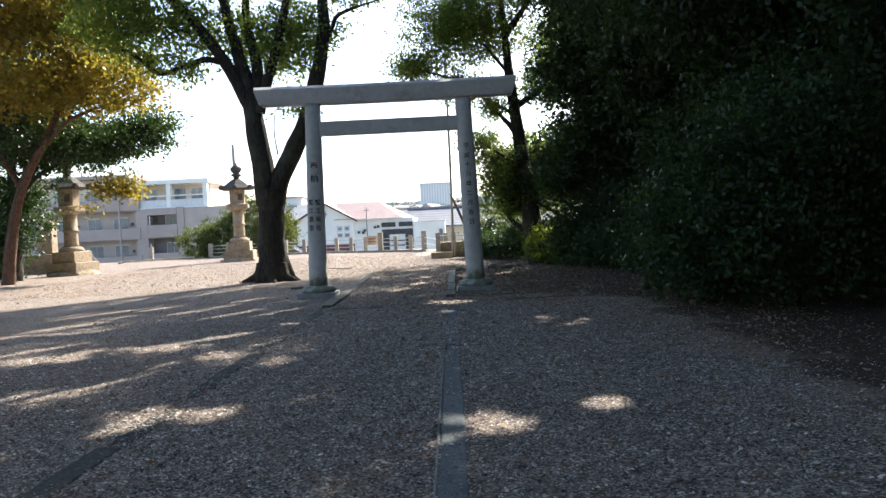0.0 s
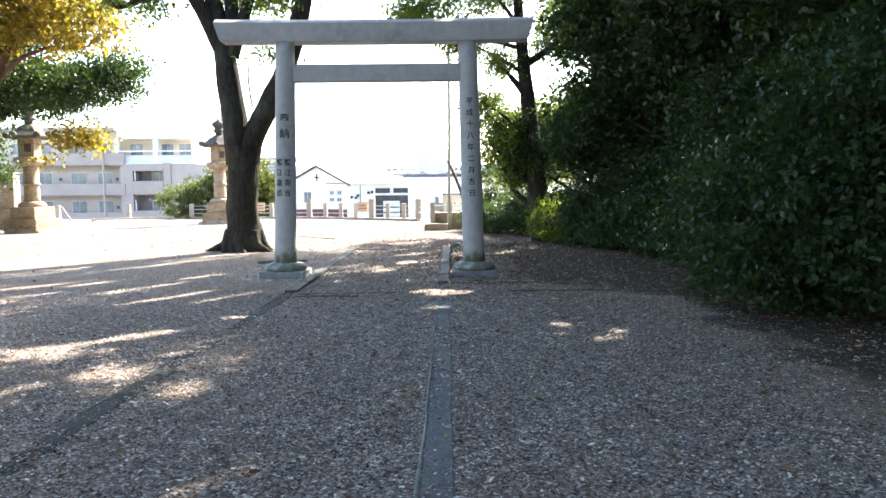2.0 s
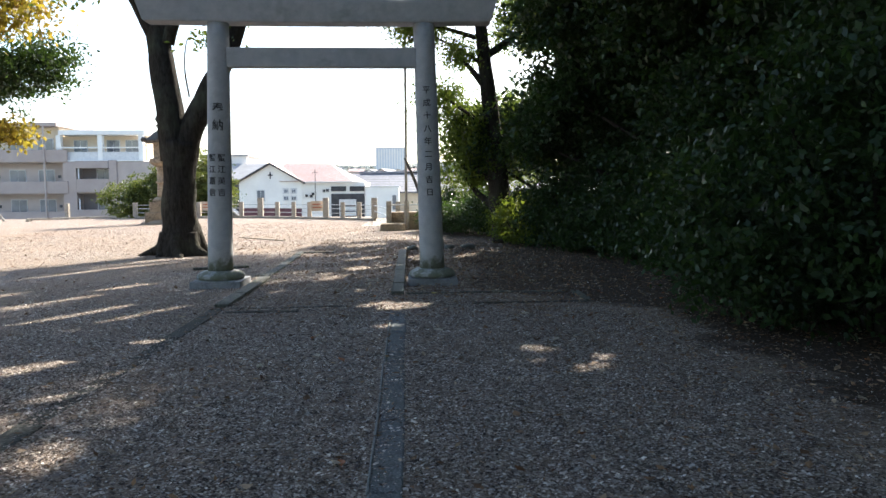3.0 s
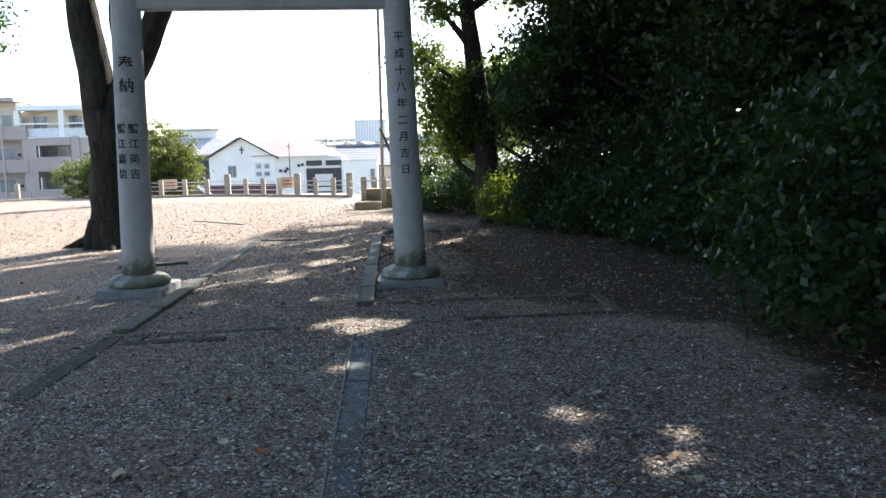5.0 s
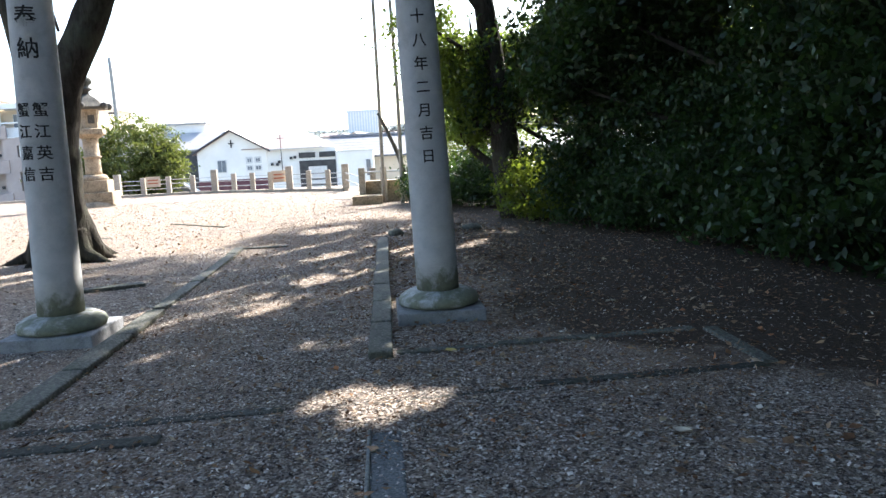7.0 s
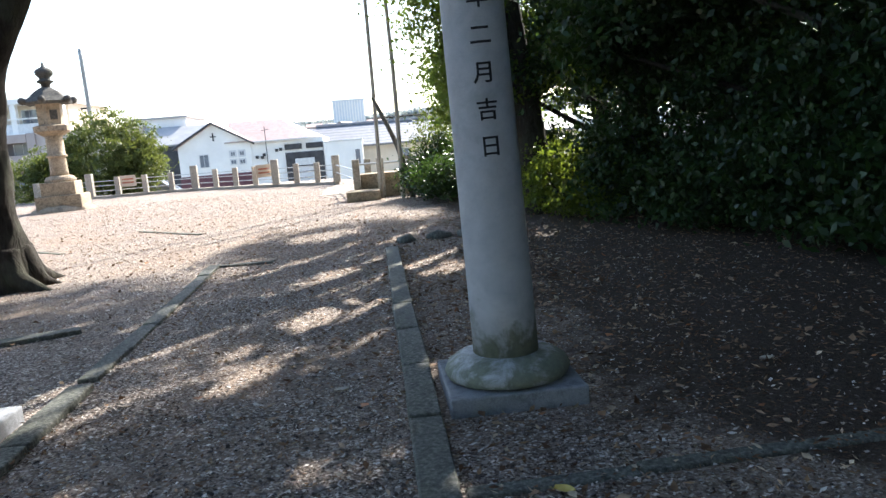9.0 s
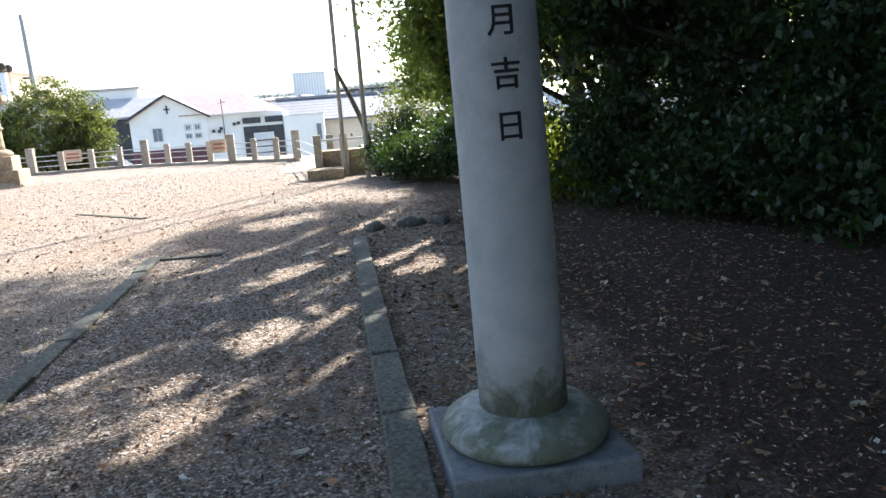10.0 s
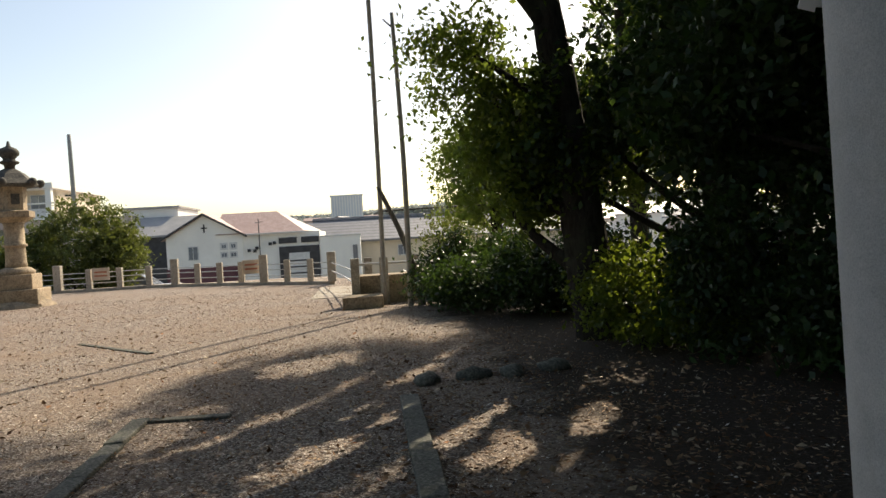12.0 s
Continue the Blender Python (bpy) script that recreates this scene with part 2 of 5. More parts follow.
M_LEAF_ORANGE = plain("orange_dry_leaf", (0.30, 0.10, 0.04), (0.46, 0.19, 0.08), 40, 0.6)
M_LEAF_YELLOW = plain("yellow_dry_leaf", (0.50, 0.38, 0.08), (0.62, 0.50, 0.16), 40, 0.6)
M_LEAF_PALE = plain("pale_dry_leaf", (0.50, 0.44, 0.33), (0.66, 0.60, 0.48), 40, 0.7)
M_WHITE = plain("white_render", (0.77, 0.755, 0.73), (0.86, 0.845, 0.81), 0.8, 0.8)
M_CREAM = plain("cream_render", (0.62, 0.53, 0.41), (0.72, 0.63, 0.50), 0.8, 0.8)
M_APT = plain("grey_violet_cladding", (0.37, 0.30, 0.275), (0.45, 0.375, 0.345), 0.5, 0.7)
M_APT_LIGHT = plain("light_grey_cladding", (0.41, 0.345, 0.32), (0.50, 0.425, 0.39), 0.5, 0.7)
# darker copy of the cladding: the recess's shade is put into the colour
M_APT_SHADED = plain("shaded_violet_cladding", (0.16, 0.145, 0.15), (0.22, 0.20, 0.205), 0.6, 0.7)
# cladding of the far tower, lightened and blued to paint in the haze
M_FAR_WALL_HAZED = plain("far_hazed_cladding", (0.60, 0.63, 0.67), (0.68, 0.70, 0.73), 0.3, 0.8)
M_DARK = plain("dark_cladding", (0.035, 0.035, 0.04), (0.07, 0.07, 0.075), 2.0, 0.5)
M_MAROON = plain("maroon_band", (0.10, 0.04, 0.05), (0.16, 0.07, 0.08), 2.0, 0.6)
M_GLASS = plain("window_glass", (0.12, 0.135, 0.16), (0.24, 0.26, 0.29), 0.7, 0.08, 0.6)
M_FRAME = plain("pale_frame", (0.55, 0.55, 0.55), (0.70, 0.70, 0.70), 5, 0.5)
M_ROOF_RED = roof_material("salmon_tiles", (0.42, 0.28, 0.24), (0.54, 0.40, 0.36))
M_ROOF_GREY = roof_material("grey_tiles", (0.16, 0.165, 0.18), (0.26, 0.265, 0.28), 0.75)
M_ROOF_PALE = plain("pale_metal_roof", (0.30, 0.30, 0.30), (0.42, 0.41, 0.40), 1.0, 0.5)
M_WOOD = bark_material("weathered_pole", (0.07, 0.065, 0.06), (0.20, 0.19, 0.17), 12)
M_POLE = plain("grey_weathered_pole", (0.32, 0.29, 0.25), (0.46, 0.43, 0.38), 9, 0.7)
M_CONCRETE = plain("concrete_pole", (0.24, 0.24, 0.235), (0.34, 0.335, 0.32), 8, 0.8)
M_CABLE = plain("black_cable", (0.015, 0.015, 0.015), (0.03, 0.03, 0.03), 10, 0.6)
M_SIGN = plain("faded_sign", (0.55, 0.42, 0.30), (0.68, 0.56, 0.42), 4, 0.6)
M_SIGN_INK = plain("sign_red", (0.42, 0.12, 0.07), (0.50, 0.18, 0.10), 10, 0.7)
M_CAR = plain("silver_car_paint", (0.62, 0.63, 0.64), (0.70, 0.71, 0.72), 1.5, 0.25, 0.6, 0.3)
M_TYRE = plain("tyre_rubber", (0.02, 0.02, 0.02), (0.04, 0.04, 0.04), 12, 0.9)
# woods paled towards blue-grey: distance haze is mixed into the leaf colour
M_HILL_HAZED = leaf_material("hazed_far_wood", ((0.0, (0.34, 0.38, 0.38)), (1.0, (0.46, 0.49, 0.47))), (0.45, 0.48, 0.45), 0.3)


# ---- building helpers ----
def mesh_object(name, bm, mat, parent=None, label="", smooth=False):
    me = bpy.data.meshes.new(name)
    bm.normal_update()
    bm.to_mesh(me)
    bm.free()
    for m in (mat if isinstance(mat, (list, tuple)) else [mat]):
        me.materials.append(m)
    if smooth:
        me.shade_smooth()
    ob = new(name, me)
    ob.parent = parent
    if label:
        ob["label"] = label
    return ob


def part(name, bm, mat, parent, label="", smooth=False):
    return mesh_object(name, bm, mat, parent, label, smooth)


def thing(name, at, label, category, group="", turn=0.0):
    ob = new(name)
    ob.matrix_basis = pose(*at, 0, 0, turn)
    return tagged(ob, label, category, group)


def box(x0, x1, y0, y1, z0, z1, bevel=0.0, bm=None, taper=1.0, jitter=0.0):
    bm = bm or bmesh.new()
    made = bmesh.ops.create_cube(bm, size=1.0)["verts"]
    cx, cy = (x0 + x1) / 2, (y0 + y1) / 2
    for v in made:
        k = taper if v.co.z > 0 else 1.0
        v.co = Vector((cx + v.co.x * (x1 - x0) * k, cy + v.co.y * (y1 - y0) * k, z0 + (v.co.z + 0.5) * (z1 - z0)))
        if jitter:
            v.co += Vector([random.uniform(-jitter, jitter) for _ in range(3)])
    if bevel:
        edges = list({e for v in made for e in v.link_edges})
        bmesh.ops.bevel(bm, geom=edges, offset=bevel, segments=2, affect="EDGES", profile=0.5)
    return bm


def lathe(profile, sides=24, bm=None, flat=False):
    """A turned solid round z from (radius, height) pairs."""
    bm = bm or bmesh.new()
    rings = []
    for r, z in profile:
        rings.append([bm.verts.new((r * math.cos(2 * math.pi * (i + 0.5 * flat) / sides), r * math.sin(2 * math.pi * (i + 0.5 * flat) / sides), z)) for i in range(sides)])
    for a, b in zip(rings, rings[1:]):
        for i in range(sides):
            j = (i + 1) % sides
            bm.faces.new((a[i], a[j], b[j], b[i]))
    bm.faces.new(rings[0][::-1])
    bm.faces.new(rings[-1])
    return bm


def tube(points, radii, sides=10, bm=None, wobble=0.0):
    """A bent, tapering round limb through the points."""
    bm = bm or bmesh.new()
    pts = [Vector(p) for p in points]
    fine, rad = [], []
    for i in range(len(pts) - 1):
        p0, p1, p2, p3 = pts[max(i - 1, 0)], pts[i], pts[i + 1], pts[min(i + 2, len(pts) - 1)]
        for s in range(5):
            u = s / 5
            fine.append(0.5 * (2 * p1 + (p2 - p0) * u + (2 * p0 - 5 * p1 + 4 * p2 - p3) * u * u + (3 * p1 - p0 - 3 * p2 + p3) * u ** 3))
            rad.append(radii[i] * (1 - u) + radii[i + 1] * u)
    fine.append(pts[-1])
    rad.append(radii[-1])
    rings = []
    for i, p in enumerate(fine):
        d = (fine[min(i + 1, len(fine) - 1)] - fine[max(i - 1, 0)]).normalized()
        a = d.cross(Vector((0.31, 0.95, 0.05))).normalized()
        b = d.cross(a)
        ring = []
        for k in range(sides):
            f = 2 * math.pi * k / sides
            r = rad[i] * (1 + wobble * noise.noise(p * 1.7 + Vector((math.cos(f), math.sin(f), 0)) * 1.3))
            ring.append(bm.verts.new(p + (a * math.cos(f) + b * math.sin(f)) * r))
        rings.append(ring)
    for a, b in zip(rings, rings[1:]):
        for i in range(sides):
            j = (i + 1) % sides
            bm.faces.new((a[i], a[j], b[j], b[i]))
    bm.faces.new(rings[0])
    bm.faces.new(rings[-1][::-1])
    bmesh.ops.recalc_face_normals(bm, faces=bm.faces)
    return bm


def quads(name, verts, mat, parent=None, label=""):
    """One mesh of loose four-cornered pieces from an array (n, 4, 3)."""
    n = len(verts)
    me = bpy.data.meshes.new(name)
    me.vertices.add(n * 4)
    me.vertices.foreach_set("co", verts.reshape(-1).astype(np.float32))
    me.loops.add(n * 4)
    me.loops.foreach_set("vertex_index", np.arange(n * 4, dtype=np.int32))
    me.polygons.add(n)
    me.polygons.foreach_set("loop_start", np.arange(0, n * 4, 4, dtype=np.int32))
    me.materials.append(mat)
    me.update(calc_edges=True)
    ob = new(name, me)
    ob.parent = parent
    if label:
        ob["label"] = label
    return ob


def leaf_quads(centres, size, rng, droop=0.35, flat=0.0):
    """Rhombic, slightly bent leaves of about that size at the centres."""
    n = len(centres)
    d = rng.normal(size=(n, 3))
    d[:, 2] -= droop
    if flat:
        d[:, 2] *= flat
    d /= np.linalg.norm(d, axis=1)[:, None]
    u = rng.normal(size=(n, 3))
    if flat:
        u[:, 2] *= flat
    s = np.cross(d, u)
    s /= np.linalg.norm(s, axis=1)[:, None] + 1e-9
    if flat:
        s[:, 2] *= flat
    k = (size * rng.uniform(0.6, 1.35, n))[:, None]
    nrm = np.cross(d, s)
    base, tip = centres - d * k * 0.5, centres + d * k * 0.5
    mid = centres + nrm * k * 0.1
    return np.stack([base, mid + s * k * 0.27, tip, mid - s * k * 0.27], axis=1)


def value_noise(u, v, seed):
    """Smooth noise from 0 to 1 over a plane."""
    table = np.random.default_rng(seed).random((64, 64))
    i, j = np.floor(u).astype(int), np.floor(v).astype(int)
    a, b = u - i, v - j
    a, b = a * a * (3 - 2 * a), b * b * (3 - 2 * b)
    g = lambda p, q: table[p % 64, q % 64]
    return (g(i, j) * (1 - a) + g(i + 1, j) * a) * (1 - b) + (g(i, j + 1) * (1 - a) + g(i + 1, j + 1) * a) * b


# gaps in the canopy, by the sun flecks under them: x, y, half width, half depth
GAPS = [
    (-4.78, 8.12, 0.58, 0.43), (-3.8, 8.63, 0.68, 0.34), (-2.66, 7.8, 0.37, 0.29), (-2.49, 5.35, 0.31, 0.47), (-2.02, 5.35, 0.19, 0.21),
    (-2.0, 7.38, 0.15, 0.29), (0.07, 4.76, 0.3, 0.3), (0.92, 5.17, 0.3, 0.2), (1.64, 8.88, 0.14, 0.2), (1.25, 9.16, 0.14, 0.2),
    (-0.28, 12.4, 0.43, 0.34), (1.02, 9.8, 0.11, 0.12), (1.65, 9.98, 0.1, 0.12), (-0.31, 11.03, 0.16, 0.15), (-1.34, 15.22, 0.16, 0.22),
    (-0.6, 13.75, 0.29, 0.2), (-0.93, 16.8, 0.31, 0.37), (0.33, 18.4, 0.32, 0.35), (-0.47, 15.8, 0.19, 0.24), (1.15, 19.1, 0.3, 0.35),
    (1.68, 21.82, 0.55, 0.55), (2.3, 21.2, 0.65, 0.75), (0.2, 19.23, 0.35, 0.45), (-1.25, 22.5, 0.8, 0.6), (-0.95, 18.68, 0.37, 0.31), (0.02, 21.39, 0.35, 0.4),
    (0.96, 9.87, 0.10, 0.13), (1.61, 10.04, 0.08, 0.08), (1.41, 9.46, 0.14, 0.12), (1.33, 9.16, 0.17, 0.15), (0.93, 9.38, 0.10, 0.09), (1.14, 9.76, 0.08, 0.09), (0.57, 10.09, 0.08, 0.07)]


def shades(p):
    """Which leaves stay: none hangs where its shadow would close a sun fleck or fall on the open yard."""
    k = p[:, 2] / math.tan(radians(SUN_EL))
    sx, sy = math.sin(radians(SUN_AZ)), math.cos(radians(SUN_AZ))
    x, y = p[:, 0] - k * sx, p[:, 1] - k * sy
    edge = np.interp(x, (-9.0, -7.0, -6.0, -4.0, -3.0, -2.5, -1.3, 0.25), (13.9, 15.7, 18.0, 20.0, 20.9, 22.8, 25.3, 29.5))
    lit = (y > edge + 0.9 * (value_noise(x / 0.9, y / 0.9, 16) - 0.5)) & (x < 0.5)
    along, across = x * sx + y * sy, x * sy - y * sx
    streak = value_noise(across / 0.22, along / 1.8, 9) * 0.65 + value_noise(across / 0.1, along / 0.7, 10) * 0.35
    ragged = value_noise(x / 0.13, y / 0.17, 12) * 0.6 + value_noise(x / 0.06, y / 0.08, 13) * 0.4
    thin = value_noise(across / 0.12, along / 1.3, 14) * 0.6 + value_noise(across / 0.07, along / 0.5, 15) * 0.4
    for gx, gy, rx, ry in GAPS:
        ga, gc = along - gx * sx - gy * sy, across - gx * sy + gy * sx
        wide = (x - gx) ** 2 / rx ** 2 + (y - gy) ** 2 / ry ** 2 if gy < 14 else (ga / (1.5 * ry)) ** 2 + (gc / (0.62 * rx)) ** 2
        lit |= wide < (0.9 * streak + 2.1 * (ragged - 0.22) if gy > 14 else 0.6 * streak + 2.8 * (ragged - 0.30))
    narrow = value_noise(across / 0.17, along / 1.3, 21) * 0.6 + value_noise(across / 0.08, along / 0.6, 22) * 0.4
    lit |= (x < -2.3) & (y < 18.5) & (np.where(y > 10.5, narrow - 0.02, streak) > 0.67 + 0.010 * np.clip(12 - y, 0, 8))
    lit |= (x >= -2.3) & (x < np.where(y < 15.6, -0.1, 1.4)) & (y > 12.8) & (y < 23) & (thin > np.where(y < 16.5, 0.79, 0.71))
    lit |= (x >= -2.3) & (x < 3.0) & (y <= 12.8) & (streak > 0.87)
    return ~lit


def crown_points(blobs, count, clump, per, rng, shell=0.35, at=None):
    """Leaf places: clumps spread over the outer part of several ellipsoids (x, y, z, rx, ry, rz)."""
    blobs = np.array(blobs, float)
    w = blobs[:, 3] * blobs[:, 4] * blobs[:, 5]
    w = w ** 0.75
    nclump = max(1, count // per)
    which = rng.choice(len(blobs), nclump, p=w / w.sum())
    d = rng.normal(size=(nclump, 3))
    d /= np.linalg.norm(d, axis=1)[:, None]
    r = rng.uniform(shell, 1.0, nclump) ** 0.6
    c = blobs[which, :3] + d * blobs[which, 3:] * r[:, None] * rng.uniform(0.85, 1.12, (nclump, 1))
    pts = np.repeat(c, per, axis=0)
    spread = np.repeat(clump * rng.uniform(0.5, 1.4, nclump), per)[:, None]
    off = rng.normal(size=pts.shape) * np.array([1, 1, 0.55])
    pts = pts + off * spread
    pts = pts[pts[:, 2] > 0.04]
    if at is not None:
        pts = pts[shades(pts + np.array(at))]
    return pts


def tree(name, at, label, limbs, bark, blobs, count, leaf, leaf_mat, seed, clump=0.28, per=40, roots=0, group="", category="tree", shell=0.35, droop=0.35, gaps=False, scale=1.0):
    """limbs: lists of (points, radii); the first is the trunk. All in the tree's own place."""
    limbs = [([tuple(c * scale for c in p) for p in pts], [r * scale for r in rad]) for pts, rad in limbs]
    blobs = [tuple(c * scale for c in q) for q in blobs]
    rng = np.random.default_rng(seed)
    t = thing(name, at, label, category, group)
    for i, (pts, rad) in enumerate(limbs):
        bm = tube(pts, rad, 14 if i == 0 else 9, wobble=0.18)
        if i == 0 and roots:
            for k in range(roots):
                f = 2 * math.pi * (k + random.uniform(-0.25, 0.25)) / roots
                r0 = rad[0] * 0.55
                ln = rad[0] * random.uniform(1.0, 1.45)
                tube([(r0 * math.cos(f), r0 * math.sin(f), 0.45), (r0 * 1.5 * math.cos(f), r0 * 1.5 * math.sin(f), 0.16), (ln * math.cos(f + 0.15), ln * math.sin(f + 0.15), 0.03), (ln * 1.35 * math.cos(f + 0.2), ln * 1.35 * math.sin(f + 0.2), -0.06)], [rad[0] * 0.35, rad[0] * 0.26, rad[0] * 0.15, rad[0] * 0.06], 8, bm)
        part("trunk" if i == 0 else "limb", bm, bark, t, smooth=True)
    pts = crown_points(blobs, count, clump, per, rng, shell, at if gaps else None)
    quads("crown", leaf_quads(pts, leaf, rng, droop), leaf_mat, t)
    return t


# ---- ground ----
def outside(x, y):
    edge = 45.2 if x < -2.5 else 45.2 - min((x + 2.5) * 1.6, 9.0)
    return max(y - edge, -x - 27.0, x - 20.0, -y - 22.0)


def ground_height(x, y):
    d = outside(x, y)
    if d <= 0:
        return 0.0
    u = min(d / 14.0, 1.0)
    far = math.hypot(x, y)
    return -5.2 * u * u * (3 - 2 * u) + max(0.0, min(far, 1500.0) - 90.0) * 0.0355


def build_ground():
    xs = sorted({-3000, -2000, -1400, -1000, -700, -500, -350, -250, -180, -130, -100, -80, -65, -55, *range(-48, 42, 2), 45, 55, 65, 80, 100, 130, 180, 250, 350, 500, 700, 1000, 1400, 2000, 3000})
    ys = sorted({-2000, -1000, -500, -250, -130, -80, -60, *range(-50, 72, 2), 75, 85, 100, 120, 150, 200, 260, 340, 450, 600, 800, 1000, 1300, 1500, 2000, 3000, 4000})
    bm = bmesh.new()
    grid = [[bm.verts.new((x, y, ground_height(x, y))) for x in xs] for y in ys]
    for j in range(len(ys) - 1):
        for i in range(len(xs) - 1):
            f = bm.faces.new((grid[j][i], grid[j][i + 1], grid[j + 1][i + 1], grid[j + 1][i]))
            f.material_index = 1 if outside((xs[i] + xs[i + 1]) / 2, (ys[j] + ys[j + 1]) / 2) > 2 else 0
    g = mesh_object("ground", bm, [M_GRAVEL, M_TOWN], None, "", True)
    return tagged(g, "pale gravel ground strewn with chips and leaves, falling to the town", "ground", kind="structure")


build_ground()


# ---- the torii ----
def text_mesh(body, size, depth):
    c = bpy.data.curves.new("text", "FONT")
    c.body, c.size, c.align_x, c.align_y, c.extrude = body, size, "CENTER", "CENTER", depth
    c.resolution_u = 3
    c.offset = size * 0.012
    ob = new("text", c)
    bpy.context.view_layer.update()
    me = bpy.data.meshes.new_from_object(ob)
    bpy.data.objects.remove(ob)
    bpy.data.curves.remove(c)
    return me


def inscription(chars, x, z_top, step, size, pillar, centre, radius_at, turn=0.0):
    """A column of characters cut into the pillar's front, bent to its curve."""
    for i, ch in enumerate(chars):
        me = text_mesh(ch, size, 0.004)
        z = z_top - i * step
        r = radius_at(z) + 0.0005
        cut = bmesh.new()
        cut.from_mesh(me)
        for k in range(-8, 9):
            bmesh.ops.bisect_plane(cut, geom=cut.verts[:] + cut.edges[:] + cut.faces[:], plane_co=(k * size / 16, 0, 0), plane_no=(1, 0, 0))
        cut.to_mesh(me)
        cut.free()
        for v in me.vertices:
            a = (v.co.x + x) / r + turn
            v.co = Vector((math.sin(a) * (r + v.co.z), -math.cos(a) * (r + v.co.z), z + v.co.y))
        me.materials.append(M_INK)
        ob = new("character", me)
        ob.parent = pillar
        ob.location = (0, 0, 0)
        ob["label"] = "black engraved character"


def build_torii():
    t = thing("torii_gate", (0, 14.5, 0), "pale grey granite shrine gate with black engraved characters", "torii gate")
    feet, heads, top = (-2.853, 0.256), (-2.785, 0.158), 3.80
    z0 = 0.21
    for n, (xf, xh) in enumerate(zip(feet, heads)):
        part("plinth", box(xf - 0.36, xf + 0.36, -0.355, 0.36, -0.05, 0.10, 0.012), M_PLINTH, t, "square blue-grey granite plinth")
        ring = part("base_ring", lathe([(0.295, 0.0), (0.335, 0.015), (0.346, 0.045), (0.33, 0.08), (0.285, 0.11), (0.245, 0.128), (0.20, 0.135)], 40), M_TORII_FOOT, t, "rounded mossy stone base", True)
        ring.location = (xf, 0, 0.097)
        prof = [(0.180 - 0.028 * k / 12, (top - z0) * k / 12) for k in range(13)]
        p = part("pillar", lathe(prof, 48), M_TORII_FOOT, t, "", True)
        lean = math.atan2(xh - xf, top - z0)
        p.matrix_basis = Matrix.Translation((xf, 0, z0)) @ Matrix.Rotation(lean, 4, "Y")
        radius_at = lambda z: 0.180 - 0.028 * z / (top - z0)
        if n == 0:
            inscription("奉納", 0.02, 2.345, 0.24, 0.165, p, xf, radius_at)
            inscription("蟹江英吉", 0.068, 1.645, 0.165, 0.115, p, xf, radius_at)
            inscription("蟹江嘉信", -0.068, 1.645, 0.165, 0.115, p, xf, radius_at)
        else:
            inscription("平成十八年二月吉日", 0.0, 2.605, 0.184, 0.115, p, xf, radius_at)
    # tie beam between the pillars
    part("tie_beam", box(-2.66, 0.05, -0.095, 0.095, 3.155, 3.43, 0.015), M_TORII, t, "")
    # top beam: five-sided, a ridge along its top, the ends cut aslant
    bm = bmesh.new()
    sect = [(-0.165, 0.0), (0.165, 0.0), (0.19, 0.29), (0.0, 0.38), (-0.19, 0.29)]
    rings = []
    for k in range(13):
        u = k / 12
        ring = []
        for y, z in sect:
            x = (-3.80 + (1.12 + 3.80) * u) + (2 * u - 1) * 0.12 * z / 0.37
            ring.append(bm.verts.new((x, y, 3.79 + z - 0.02 * math.sin(math.pi * u))))
        rings.append(ring)
    for a, b in zip(rings, rings[1:]):
        for i in range(5):
            bm.faces.new((a[i], a[(i + 1) % 5], b[(i + 1) % 5], b[i]))
    bm.faces.new(rings[0])
    bm.faces.new(rings[-1][::-1])
    bmesh.ops.recalc_face_normals(bm, faces=bm.faces)
    bmesh.ops.bevel(bm, geom=[e for e in bm.edges if e.calc_face_angle(0) > 0.3], offset=0.012, segments=2, affect="EDGES")
    part("top_beam", bm, M_TORII, t, "weathered granite beam with a ridged top")


build_torii()


